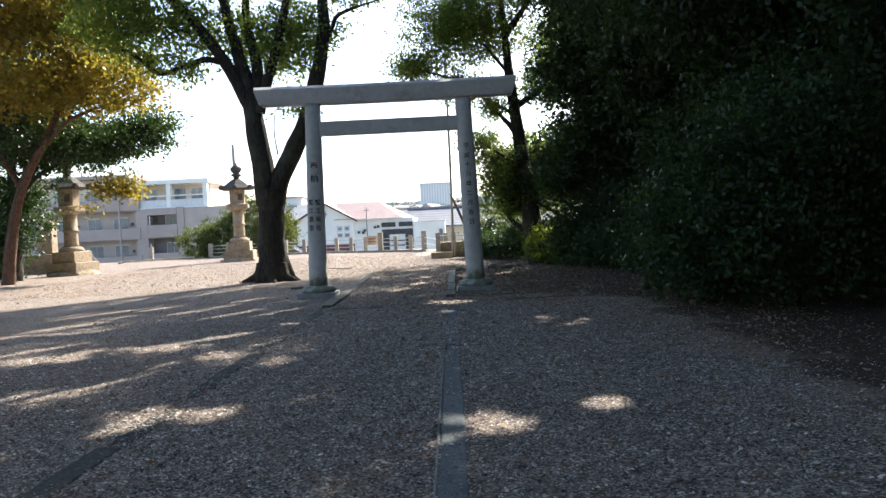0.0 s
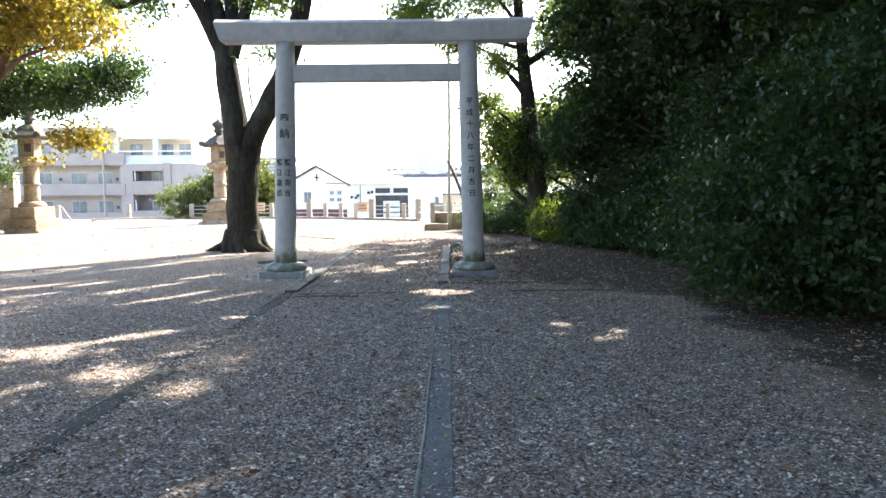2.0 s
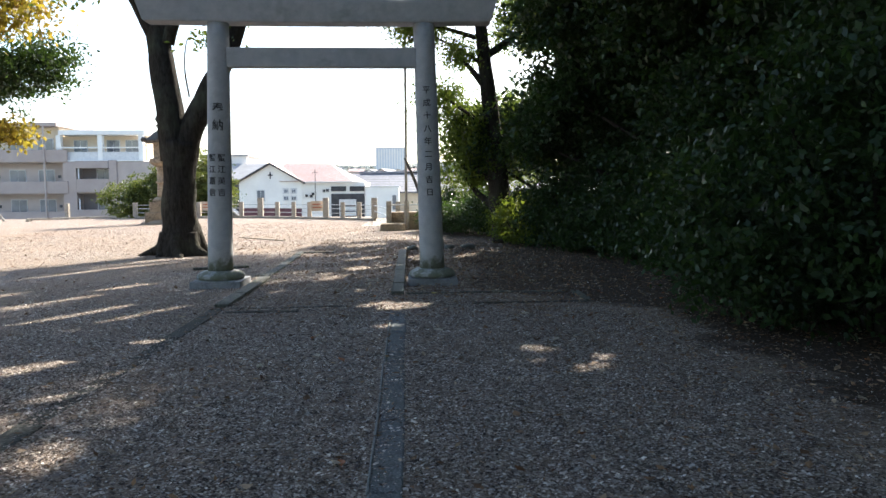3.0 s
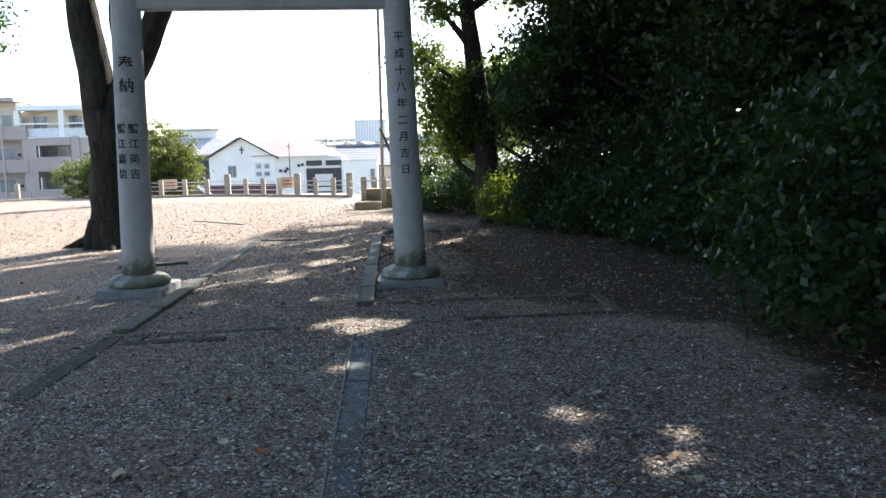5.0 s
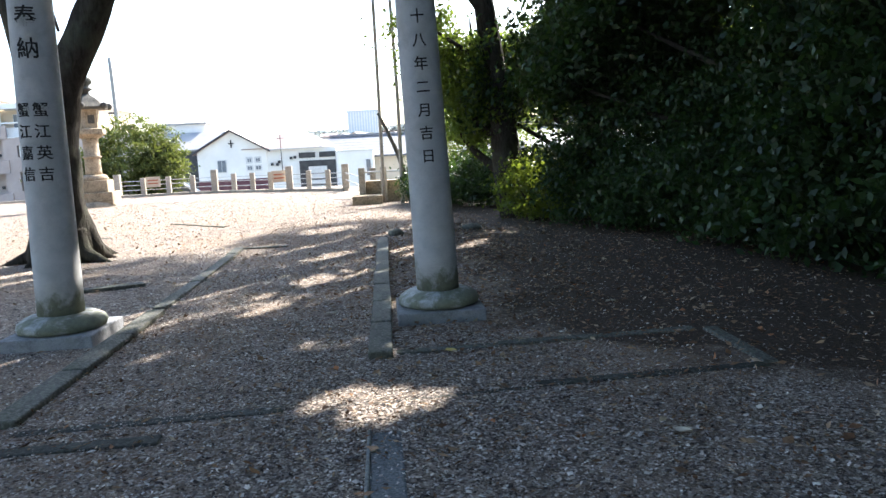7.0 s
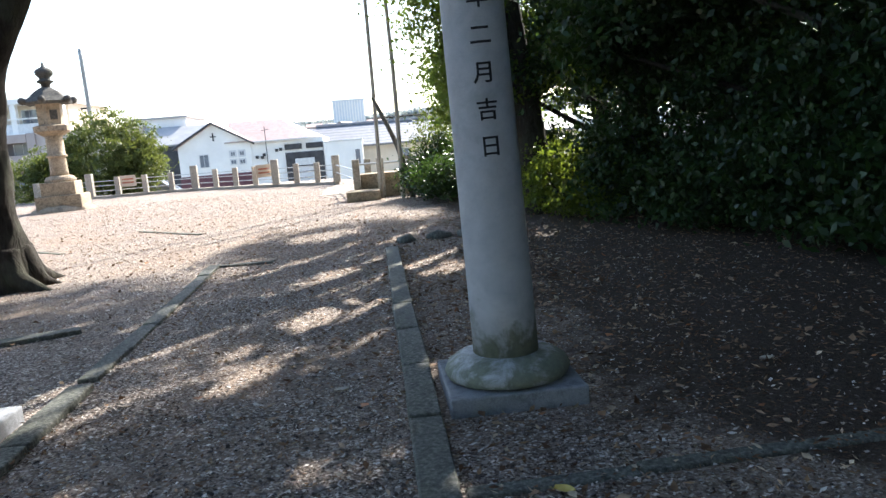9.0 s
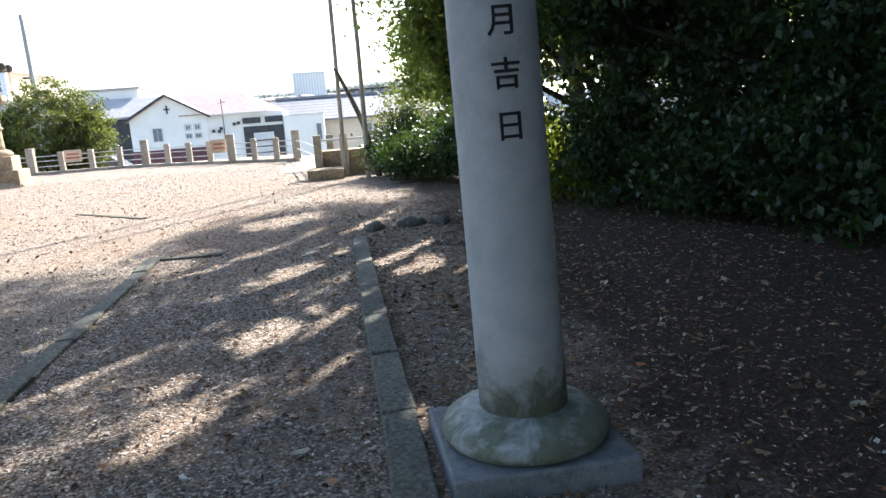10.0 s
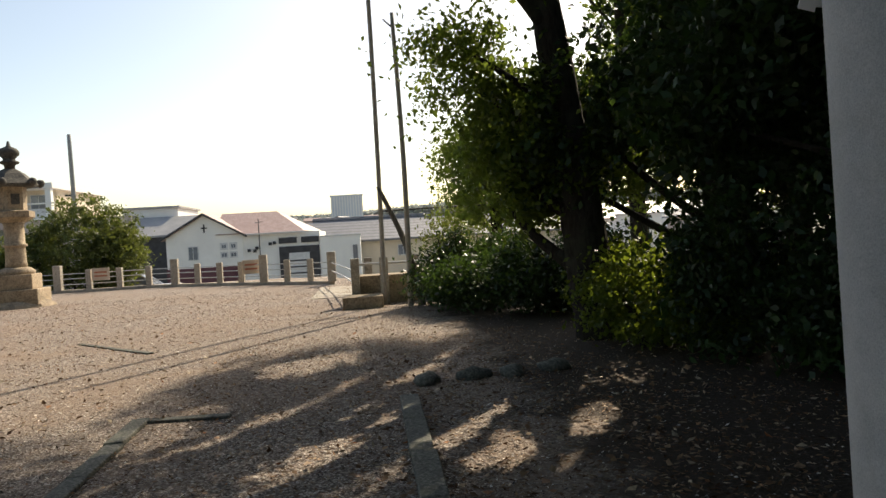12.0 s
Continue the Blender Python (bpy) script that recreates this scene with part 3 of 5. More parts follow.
# ---- stone lanterns ----
def build_lantern(at, turn):
    t = thing("stone_lantern", at, "tall weathered tan stone lantern on stepped base", "stone lantern", "shrine lanterns", turn)
    part("lower_step", box(-0.62, 0.62, -0.62, 0.62, -0.05, 0.46, 0.03, jitter=0.01), M_LANTERN, t)
    part("rough_foot", lathe([(0.95, -0.05), (0.86, 0.08), (0.7, 0.16), (0.5, 0.2)], 9), M_LANTERN, t, "", False)
    part("upper_step", box(-0.47, 0.47, -0.47, 0.47, 0.458, 0.85, 0.025), M_LANTERN, t)
    part("lotus_base", lathe([(0.42, 0.848), (0.43, 0.92), (0.36, 1.0), (0.29, 1.03)], 24), M_LANTERN, t, "", True)
    part("shaft", lathe([(0.265, 1.02), (0.245, 1.15), (0.235, 1.52), (0.24, 1.56), (0.285, 1.575), (0.285, 1.625), (0.24, 1.64), (0.235, 2.1), (0.26, 2.2)], 24), M_LANTERN, t, "", True)
    part("platform", lathe([(0.3, 2.19), (0.48, 2.3), (0.52, 2.32), (0.52, 2.47), (0.42, 2.5)], 6, flat=True), M_LANTERN, t)
    chamber = part("light_chamber", lathe([(0.35, 2.498), (0.36, 3.1)], 6, flat=True), M_LANTERN, t)
    for k in range(3):
        a = math.pi / 3 * (2 * k) + math.pi / 6 + math.pi / 6
        o = part("chamber_window", box(-0.1, 0.1, -0.012, 0.012, 2.65, 2.92, 0.004), M_LANTERN_DARK, chamber, "dark carved opening")
        o.matrix_basis = pose(0.312 * math.cos(a), 0.312 * math.sin(a), 0, 0, 0, math.degrees(a) + 90)
    bm = lathe([(0.66, 3.1), (0.70, 3.17), (0.52, 3.3), (0.36, 3.45), (0.2, 3.55), (0.14, 3.58)], 6, flat=True)
    part("roof", bm, M_LANTERN_DARK, t, "dark mossy stone roof")
    for k in range(6):
        a = math.pi / 3 * k + math.pi / 6
        c = part("roof_curl", lathe([(0.05, -0.1), (0.1, -0.06), (0.105, 0.04), (0.06, 0.1)], 10), M_LANTERN_DARK, t, "", True)
        c.matrix_basis = pose(0.69 * math.cos(a), 0.69 * math.sin(a), 3.2, 0, 62, math.degrees(a))
    part("finial", lathe([(0.12, 3.57), (0.13, 3.68), (0.22, 3.72), (0.23, 3.76), (0.15, 3.8), (0.14, 3.84), (0.235, 3.94), (0.245, 4.03), (0.19, 4.1), (0.06, 4.16), (0.02, 4.3)], 18), M_LANTERN_DARK, t, "dark onion-shaped finial", True)
    return t


first_lantern = build_lantern((-10.85, 36.8, 0), 8)
first_lantern.scale = (1.15, 1.15, 1.15)
copy_thing(first_lantern, pose(-15.6, 29.6, 0, 0, 0, -12) @ Matrix.Scale(0.97, 4))

# stone marker beside the second lantern
marker = thing("stone_marker", (-18.1, 32.4, 0), "square tan stone pillar on a wide block base", "stone marker")
part("block_base", box(-0.9, 0.9, -0.5, 0.5, -0.05, 0.85, 0.03), M_LANTERN, marker)
part("post", box(-0.3, 0.3, -0.25, 0.25, 0.848, 2.3, 0.03), M_LANTERN, marker)


# ---- fence round the yard ----
def fence_y(x):
    return 43.6 - 5.9 * max(0.0, (x + 8.8) / 7.8) ** 1.2


def build_fence():
    t = thing("stone_fence", (0, 0, 0), "pale stone post fence with metal pipe rails", "fence")
    small = box(-0.105, 0.105, -0.105, 0.105, 0.10, 0.87, 0.018)
    me_small = bpy.data.meshes.new("fence_post")
    bmesh.ops.bevel(small, geom=[], offset=0.01, affect="EDGES")
    small.to_mesh(me_small)
    small.free()
    tall = box(-0.14, 0.14, -0.14, 0.14, 0.10, 1.08, 0.02)
    me_tall = bpy.data.meshes.new("tall_fence_post")
    tall.to_mesh(me_tall)
    tall.free()
    me_small.materials.append(M_POST)
    me_tall.materials.append(M_POST)
    spots = []
    for x in (-1.65, -2.4, -3.25, -4.15, -5.05, -5.95, -6.9, -7.9, -9.0, -10.1, -11.25, -12.4, -13.55, -14.6):
        spots.append((x, fence_y(x)))
    for n, (x, y) in enumerate(spots):
        ob = new("fence_post", me_tall if n in (0, 3, 7, 11) else me_small)
        ob.location, ob.parent = (x, y, 0), t
    for a, b in zip(spots, spots[1:]):
        mid = Vector(((a[0] + b[0]) / 2, (a[1] + b[1]) / 2, 0))
        ln = math.hypot(b[0] - a[0], b[1] - a[1])
        ang = math.degrees(math.atan2(b[1] - a[1], b[0] - a[0]))
        k = part("fence_base", box(-ln / 2, ln / 2, -0.12, 0.12, -0.05, 0.115, 0.012), M_POST, t)
        k.matrix_basis = pose(*mid, 0, 0, ang)
    for z in (0.32, 0.54, 0.73):
        part("pipe_rail", tube([(x, y, z) for x, y in spots], [0.016] * len(spots), 6), M_RAIL, t, "galvanised pipe rail", True)
    # rails on to the stone corner
    for z in (0.45, 0.72):
        part("pipe_rail", tube([(-1.65, fence_y(-1.65), z), (-1.4, 36.0, z), (-1.1, 33.6, z), (-0.78, 30.2, z)], [0.02] * 4, 6), M_RAIL, t, "galvanised pipe rail", True)


build_fence()

# notice boards hung on the fence
for x, w, h in ((-4.62, 0.62, 0.5), (-10.75, 0.66, 0.48)):
    sgn = thing("notice_board", (x, fence_y(x) - 0.17, 0.42), "faded tan notice board hung on the fence", "sign", "fence notices", 25 if x > -9 else 0)
    part("board", box(-w / 2, w / 2, -0.012, 0.012, 0, h, 0.004), M_SIGN, sgn)
    for r in range(2):
        part("line_of_writing", box(-w * 0.36, w * 0.36, -0.016, -0.0125, h * (0.3 + 0.3 * r), h * (0.3 + 0.3 * r) + 0.06), M_SIGN_INK, sgn)

# stone corner with step at the end of the yard
corner = thing("stone_corner", (0, 0, 0), "low tan stone wall corner with step and posts", "stone wall")
corner.matrix_basis = pose(0.49, -1.54, 0) @ Matrix.Scale(1.11, 4)
part("step", box(-1.38, -0.62, 27.55, 28.3, -0.05, 0.22, 0.02), M_LANTERN, corner)
part("wall_block", box(-1.05, 0.15, 28.49, 29.2, -0.05, 0.56, 0.02), M_LANTERN, corner)
part("wall_block", box(0.16, 2.4, 28.49, 29.2, -0.05, 0.55, 0.02), M_LANTERN, corner)
for x, y in ((-1.13, 28.4), (-0.56, 28.4), (-0.86, 30.3), (0.2, 30.4)):
    part("post", box(x - 0.085, x + 0.085, y - 0.085, y + 0.085, -0.05, 0.92 if y < 29 else 0.88, 0.015), M_POST, corner)
part("rail", tube([(-1.13, 28.4, 0.8), (-0.56, 28.4, 0.8), (1.6, 28.4, 0.8)], [0.025] * 3, 6), M_RAIL, corner)

# small posts and a low rail at the open side of the yard
low = thing("low_barrier", (0, 0, 0), "low weathered rail with short concrete posts", "barrier")
low_rail = part("rail", box(-2.2, 2.2, -0.07, 0.07, 0.06, 0.16, 0.01), M_POST, low)
low_rail.matrix_basis = pose(-17.3, 42.35, 0, 0, 0, 45)
for x, y in ((-18.8, 40.85), (-15.8, 43.85)):
    part("foot", box(x - 0.1, x + 0.1, y - 0.12, y + 0.12, -0.05, 0.06), M_POST, low)
part("post", box(-18.2, -18.0, 43.4, 43.6, -0.05, 0.85, 0.015), M_POST, low)
part("post", box(-21.1, -20.9, 41.4, 41.6, -0.05, 0.85, 0.015), M_POST, low)
part("brace", tube([(-20.85, 41.5, 0.78), (-20.3, 41.5, 0.0)], [0.05, 0.05], 8), M_POST, low)


# paper streamer tied behind the pillar, and the paved landing at the yard's end
streamer = thing("paper_streamer", (0.2, 14.8, 1.77), "folded white paper streamer tied behind the pillar by a cord", "paper streamer")
part("cord", tube([(0.045, -0.135, 0.24), (0.03, -0.06, 0.215), (0.0, 0.0, 0.19)], [0.004] * 3, 6), M_LEAF_PALE, streamer, "thin twisted straw cord")
for k, (dx, tilt) in enumerate(((-0.012, 14), (0.014, 4))):
    strip = part("paper_strip", box(-0.014, 0.014, -0.001, 0.001, 0, 0.195), M_WHITE, streamer)
    strip.matrix_basis = pose(dx, 0.004 * k, 0.005 * k, 0, tilt, 0)
landing = bmesh.new()
box(-1.95, -0.9, 32.4, 36.8, -0.05, 0.012, 0.004, bm=landing)
tagged(mesh_object("pavement", landing, M_POST), "pale concrete landing beside the fence", "pavement", kind="structure")


# ---- poles and cable ----
def build_pole(at, height, r, mat, label, name="wooden_pole"):
    t = thing(name, at, label, "pole")
    part("shaft", tube([(0, 0, -0.1), (0.02, 0, height * 0.5), (-0.05, 0, height)], [r, r * 0.9, r * 0.7], 10), mat, t, "", True)
    return t


build_pole((-0.15, 29.6, 0), 11.5, 0.055, M_POLE, "slender weathered grey flagpole beside the stone corner", "flagpole")
second = build_pole((0.36, 28.9, 0), 6.05, 0.06, M_POLE, "shorter weathered grey pole with a small bracket")
part("bracket", tube([(-0.05, 0, 5.75), (-0.24, 0, 5.92)], [0.02, 0.015], 6), M_CABLE, second)
utility = build_pole((-17.7, 60, -5), 13.7, 0.16, M_CONCRETE, "grey concrete utility pole beyond the yard", "utility_pole")
part("crossarm", box(-0.5, 0.1, -0.05, 0.05, 10.0, 10.1), M_CABLE, utility)
cable = thing("cable", (0, 0, 0), "thin black cable strung beside the wood", "cable")
part("wire", tube([(-0.12, 29.6, 2.02), (3.8, 30.5, 2.1), (9.3, 32.5, 2.3)], [0.022] * 3, 5), M_CABLE, cable)
snag = thing("dead_trunk", (0.5, 29.05, 0), "bare leaning dead trunk in the shrubs", "tree stump")
part("trunk", tube([(0.12, 0, -0.05), (-0.16, 0, 1.25), (-0.68, 0.1, 2.52)], [0.075, 0.065, 0.04], 9), M_WOOD, snag, "", True)


# ---- trees and shrubs ----
tree("yard_tree", (-5.08, 20.0, 0), "tall dark-trunked tree with forked limbs beside the gate",
     [([(0, 0, -0.1), (0.0, 0, 0.7), (0.0, 0, 1.5), (0.08, 0, 2.4)], [0.52, 0.37, 0.325, 0.36]),
      ([(-0.05, 0, 2.0), (-0.14, 0, 3.1), (-0.30, 0.05, 4.05), (-0.42, 0.1, 5.0), (-0.7, 0.2, 6.1), (-1.02, 0.3, 7.5), (-1.2, 0.4, 9.6)], [0.29, 0.30, 0.28, 0.22, 0.16, 0.13, 0.04]),
      ([(-0.40, 0.05, 4.6), (-0.95, -0.1, 5.75), (-1.78, -0.3, 6.96), (-2.6, -0.5, 7.8), (-3.6, -0.6, 8.8)], [0.19, 0.15, 0.12, 0.1, 0.03]),
      ([(-0.22, 0.05, 4.5), (-0.20, 0.2, 5.78), (-0.48, 0.4, 7.05), (-0.3, 0.7, 9.4)], [0.17, 0.15, 0.12, 0.04]),
      ([(-0.12, -0.05, 4.4), (0.1, -0.1, 5.1), (0.52, -0.2, 6.33), (0.8, -0.3, 7.4), (1.0, -0.4, 9.0)], [0.14, 0.13, 0.12, 0.1, 0.03]),
      ([(0.12, 0, 2.1), (0.35, -0.03, 2.75), (0.72, -0.05, 3.43), (1.14, -0.1, 4.3), (1.49, -0.1, 5.54), (1.65, 0.0, 6.56), (1.66, 0.1, 7.6), (1.9, 0.4, 10)], [0.27, 0.25, 0.23, 0.21, 0.19, 0.16, 0.13, 0.04]),
      ([(-0.95, -0.1, 5.75), (-1.4, -0.3, 5.80), (-1.9, -0.5, 5.60), (-2.48, -0.7, 5.42), (-3.04, -0.8, 5.9), (-3.6, -0.9, 6.1)], [0.09, 0.08, 0.07, 0.06, 0.045, 0.015]),
      ([(-1.4, -0.3, 6.4), (-2.1, -0.2, 6.6), (-2.9, 0.1, 6.3)], [0.05, 0.04, 0.012]),
      ([(1.63, 0, 6.1), (1.9, -0.2, 6.5), (2.15, -0.3, 6.8), (3.17, -0.5, 7.05)], [0.08, 0.06, 0.05, 0.015]),
      ([(0.3, -0.1, 3.3), (0.28, -0.3, 3.9), (0.4, -0.4, 4.45), (0.7, -0.5, 4.3)], [0.022, 0.016, 0.012, 0.006])],
     M_BARK,
     [(-2.1, -0.5, 5.5, 0.7, 0.8, 0.35), (-2.9, -0.7, 6.1, 0.9, 1.0, 0.5), (-1.7, -0.2, 6.4, 0.6, 0.8, 0.4), (-3.6, -0.8, 6.9, 1.3, 1.3, 0.7), (0.85, -0.2, 5.75, 0.65, 0.7, 0.45), (0.6, 0.4, 6.9, 0.9, 0.9, 0.6),
      (0.85, -0.5, 4.35, 0.35, 0.3, 0.15), (-0.9, 0.6, 6.7, 1.1, 1.2, 0.7), (0.3, 0.5, 6.0, 0.8, 0.9, 0.5), (1.3, 0.3, 6.6, 1.0, 1.0, 0.6), (-2.6, -0.4, 7.2, 1.3, 1.2, 0.7), (2.6, -0.4, 7.2, 0.6, 0.6, 0.25), (-1.2, 0.4, 8.9, 2.2, 2.2, 1.2), (1.4, 0.6, 9.6, 2.2, 2.0, 1.2), (-3.8, -0.6, 8.6, 1.6, 1.5, 0.9)],
     46000, 0.115, M_LEAF_MID, 11, 0.24, 22, roots=8, scale=1.035)

tree("autumn_tree", (-15.1, 24.4, 0), "leaning red-barked tree turning yellow, shading a lantern",
     [([(0, 0, -0.1), (0.35, -0.2, 1.5), (0.95, -0.5, 3.0), (2.0, -0.9, 4.4), (3.2, -1.2, 6.2)], [0.2, 0.16, 0.14, 0.12, 0.05]),
      ([(0.9, -0.4, 2.9), (0.3, -0.8, 4.4), (-0.3, -1.0, 6.6)], [0.1, 0.08, 0.03]),
      ([(1.9, -0.8, 4.2), (3.0, -1.4, 4.8), (4.6, -1.8, 5.2)], [0.08, 0.06, 0.02])],
     M_BARK_RED,
     [(2.0, -1.6, 6.6, 3.0, 2.4, 1.8), (4.2, -1.8, 5.7, 1.6, 1.6, 0.8), (2.4, -2.5, 8.6, 3.4, 3.0, 1.7), (-1.5, -1.5, 7.4, 2.0, 2.0, 1.8), (3.1, 1.4, 2.9, 0.8, 0.7, 0.35), (2.4, 1.3, 2.3, 0.4, 0.4, 0.25)],
     46000, 0.165, M_LEAF_AUTUMN, 12, 0.27, 34, scale=1.07)
tree("evergreen_tree", (-16.2, 26.6, 0), "dense dark evergreen at the edge of the yard",
     [([(0, 0, -0.1), (0.1, 0.1, 2.5), (0.0, 0.1, 6.0)], [0.24, 0.19, 0.06]), ([(0.1, 0.1, 2.2), (1.0, -0.2, 3.4), (3.2, -0.3, 4.3)], [0.09, 0.07, 0.02])],
     M_BARK,
     [(1.0, 0.0, 4.6, 2.2, 1.6, 1.3), (3.5, -0.3, 4.4, 2.0, 1.3, 0.9), (0.2, 0.2, 2.4, 1.1, 1.0, 1.5), (-0.7, 0.0, 0.9, 1.2, 0.9, 0.9), (-2.2, 0.2, 3.6, 2.0, 1.6, 3.0), (1.0, 0.0, 6.6, 2.8, 2.0, 1.6), (5.0, -0.4, 4.9, 1.1, 1.0, 0.7), (0.9, -2.6, 4.5, 2.3, 1.4, 1.0), (3.3, -1.8, 4.3, 1.5, 1.2, 0.8)],
     92000, 0.13, M_LEAF_DARK, 13, 0.24, 36, shell=0.1, scale=1.08)


def shrub(name, at, label, blobs, count, leaf, mat, seed, stems=5, group="", clump=0.16, per=30, shell=0.45, category="shrub", gaps=False):
    """A bush: a few thin stems and a mass of leaves."""
    limbs = []
    reach = max(b[2] for b in blobs)
    for k in range(stems):
        f = 2 * math.pi * k / stems + 0.4
        r = 0.55 * blobs[0][3]
        limbs.append(([(0.1 * math.cos(f), 0.1 * math.sin(f), -0.05), (r * 0.5 * math.cos(f), r * 0.5 * math.sin(f), reach * 0.45), (r * math.cos(f), r * math.sin(f), reach * 0.95)], [0.05, 0.035, 0.012]))
    return tree(name, at, label, limbs, M_BARK, blobs, count, leaf, mat, seed, clump, per, 0, group, category, shell, gaps=gaps)


# undergrowth round the autumn tree
shrub("undergrowth_bush", (-19.4, 26.8, 0), "dark low undergrowth below the trees", [(0, 0, 0.9, 2.2, 1.2, 1.0), (1.6, 0.4, 0.5, 0.9, 0.7, 0.5)], 9000, 0.11, M_LEAF_DARK, 21)
shrub("undergrowth_bush", (-23.0, 29.6, 0), "dark tall undergrowth behind the lantern", [(0, 0, 1.6, 2.6, 1.6, 1.9)], 9000, 0.12, M_LEAF_DARK, 22)

shrub("undergrowth_bush", (-18.9, 28.2, 0), "tall dark undergrowth at the yard's edge", [(0, 0, 1.9, 1.7, 1.2, 2.1), (1.0, -0.3, 1.0, 1.0, 0.9, 1.0), (-1.6, 0, 3.2, 1.6, 1.2, 2.0)], 26000, 0.13, M_LEAF_DARK, 24)

# clipped round tree behind the fence
shrub("round_tree", (-13.0, 47.4, -0.6), "rounded clipped green tree behind the fence", [(0.3, 0, 2.4, 2.5, 2.0, 2.15), (-2.0, 0.2, 1.7, 1.7, 1.5, 1.5), (1.5, 0.1, 1.9, 1.4, 1.4, 1.55), (-3.7, 0.4, 1.5, 1.4, 1.3, 1.3)], 46000, 0.13, M_LEAF_HEDGE, 23, 6, clump=0.15, shell=0.35, category="tree")

# the wood along the path: shrubs in front, trees behind
shrub("evergreen_bush", (4.45, 10.4, 0), "large dark glossy evergreen bush reaching the gravel",
      [(0.0, 0.0, 1.2, 1.9, 1.9, 1.3), (-0.9, 0.6, 0.9, 1.15, 1.2, 0.95), (0.3, -0.6, 2.3, 1.7, 1.5, 1.0), (1.9, -1.0, 1.6, 1.6, 1.4, 1.6)], 60000, 0.085, M_LEAF_DARK, 31, 7, clump=0.14, per=26)
shrub("evergreen_bush", (7.2, 6.6, 0), "broad dark evergreen bush behind the first", [(0, 0, 1.5, 2.4, 2.2, 1.7), (0.4, -1.8, 1.2, 1.6, 1.5, 1.3)], 26000, 0.10, M_LEAF_DARK, 32)
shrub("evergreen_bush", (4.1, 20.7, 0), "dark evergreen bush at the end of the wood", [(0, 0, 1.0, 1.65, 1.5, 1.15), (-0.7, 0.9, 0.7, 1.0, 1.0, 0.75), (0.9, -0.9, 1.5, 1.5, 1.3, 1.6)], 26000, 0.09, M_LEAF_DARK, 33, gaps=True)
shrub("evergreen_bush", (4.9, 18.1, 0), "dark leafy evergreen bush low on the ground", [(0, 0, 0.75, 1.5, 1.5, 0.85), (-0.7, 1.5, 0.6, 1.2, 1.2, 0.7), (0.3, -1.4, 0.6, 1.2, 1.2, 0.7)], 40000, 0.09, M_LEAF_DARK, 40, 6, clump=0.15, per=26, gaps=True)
shrub("bright_bush", (2.75, 22.0, 0), "low yellow-green bush catching the sun", [(0, 0, 0.6, 0.75, 0.75, 0.6), (0.1, 0.9, 0.6, 0.65, 0.65, 0.55), (0.7, -0.5, 0.62, 0.7, 0.7, 0.6)], 14000, 0.075, M_LEAF_BRIGHT, 34, 4)
shrub("evergreen_bush", (2.75, 26.2, 0), "rounded dark shrub by the stone corner", [(0, 0, 0.55, 1.3, 1.1, 0.58), (-1.3, 1.0, 0.5, 1.0, 0.9, 0.5), (-0.6, 0.2, 1.0, 0.4, 0.4, 0.25), (0.7, 0.1, 1.1, 0.5, 0.5, 0.4)], 24000, 0.085, M_LEAF_DARK, 35, 5, clump=0.2, per=20, shell=0.2)
shrub("evergreen_bush", (1.15, 28.8, 0), "loose green shrub round the poles", [(0, 0, 0.55, 0.75, 0.7, 0.6), (0.9, -0.3, 0.6, 0.9, 0.7, 0.65), (0.2, 0.1, 1.15, 0.3, 0.3, 0.4), (1.2, -0.2, 1.2, 0.4, 0.3, 0.35)], 15000, 0.08, M_LEAF_DARK, 36, 5, shell=0.3)
shrub("thin_sapling", (1.27, 29.2, 0), "thin sparse sapling with yellowing leaves", [(0, 0, 1.6, 0.55, 0.45, 0.5), (-0.35, 0, 1.3, 0.35, 0.3, 0.3), (0.6, 0, 1.35, 0.4, 0.35, 0.4)], 1600, 0.07, M_LEAF_HEDGE, 39, 4, clump=0.12, per=14, shell=0.2)
shrub("wood_understorey", (5.6, 15.9, 0), "dark understorey of the wood", [(0, 0, 1.3, 1.7, 2.2, 1.5), (1.2, -3.2, 1.4, 1.8, 1.9, 1.6), (0.3, 2.6, 1.4, 1.9, 1.8, 1.6), (0.4, 0.2, 2.9, 1.9, 2.6, 1.0), (1.6, -1.4, 0.8, 2.0, 2.0, 0.9), (-0.6, -1.2, 0.5, 1.2, 1.6, 0.6), (-0.7, 0.8, 0.55, 1.3, 1.5, 0.65)], 130000, 0.108, M_LEAF_DARK, 37, 8)
shrub("wood_understorey", (10.5, 13.0, 0), "dark understorey deep in the wood", [(0, 0, 2.0, 2.8, 4.0, 2.3), (0.5, 6.0, 2.0, 3.0, 3.5, 2.3), (0.5, -6.0, 2.0, 2.8, 3.5, 2.3), (0.0, 9.5, 1.6, 3.0, 2.5, 2.0)], 52000, 0.18, M_LEAF_DARK, 38, 6)

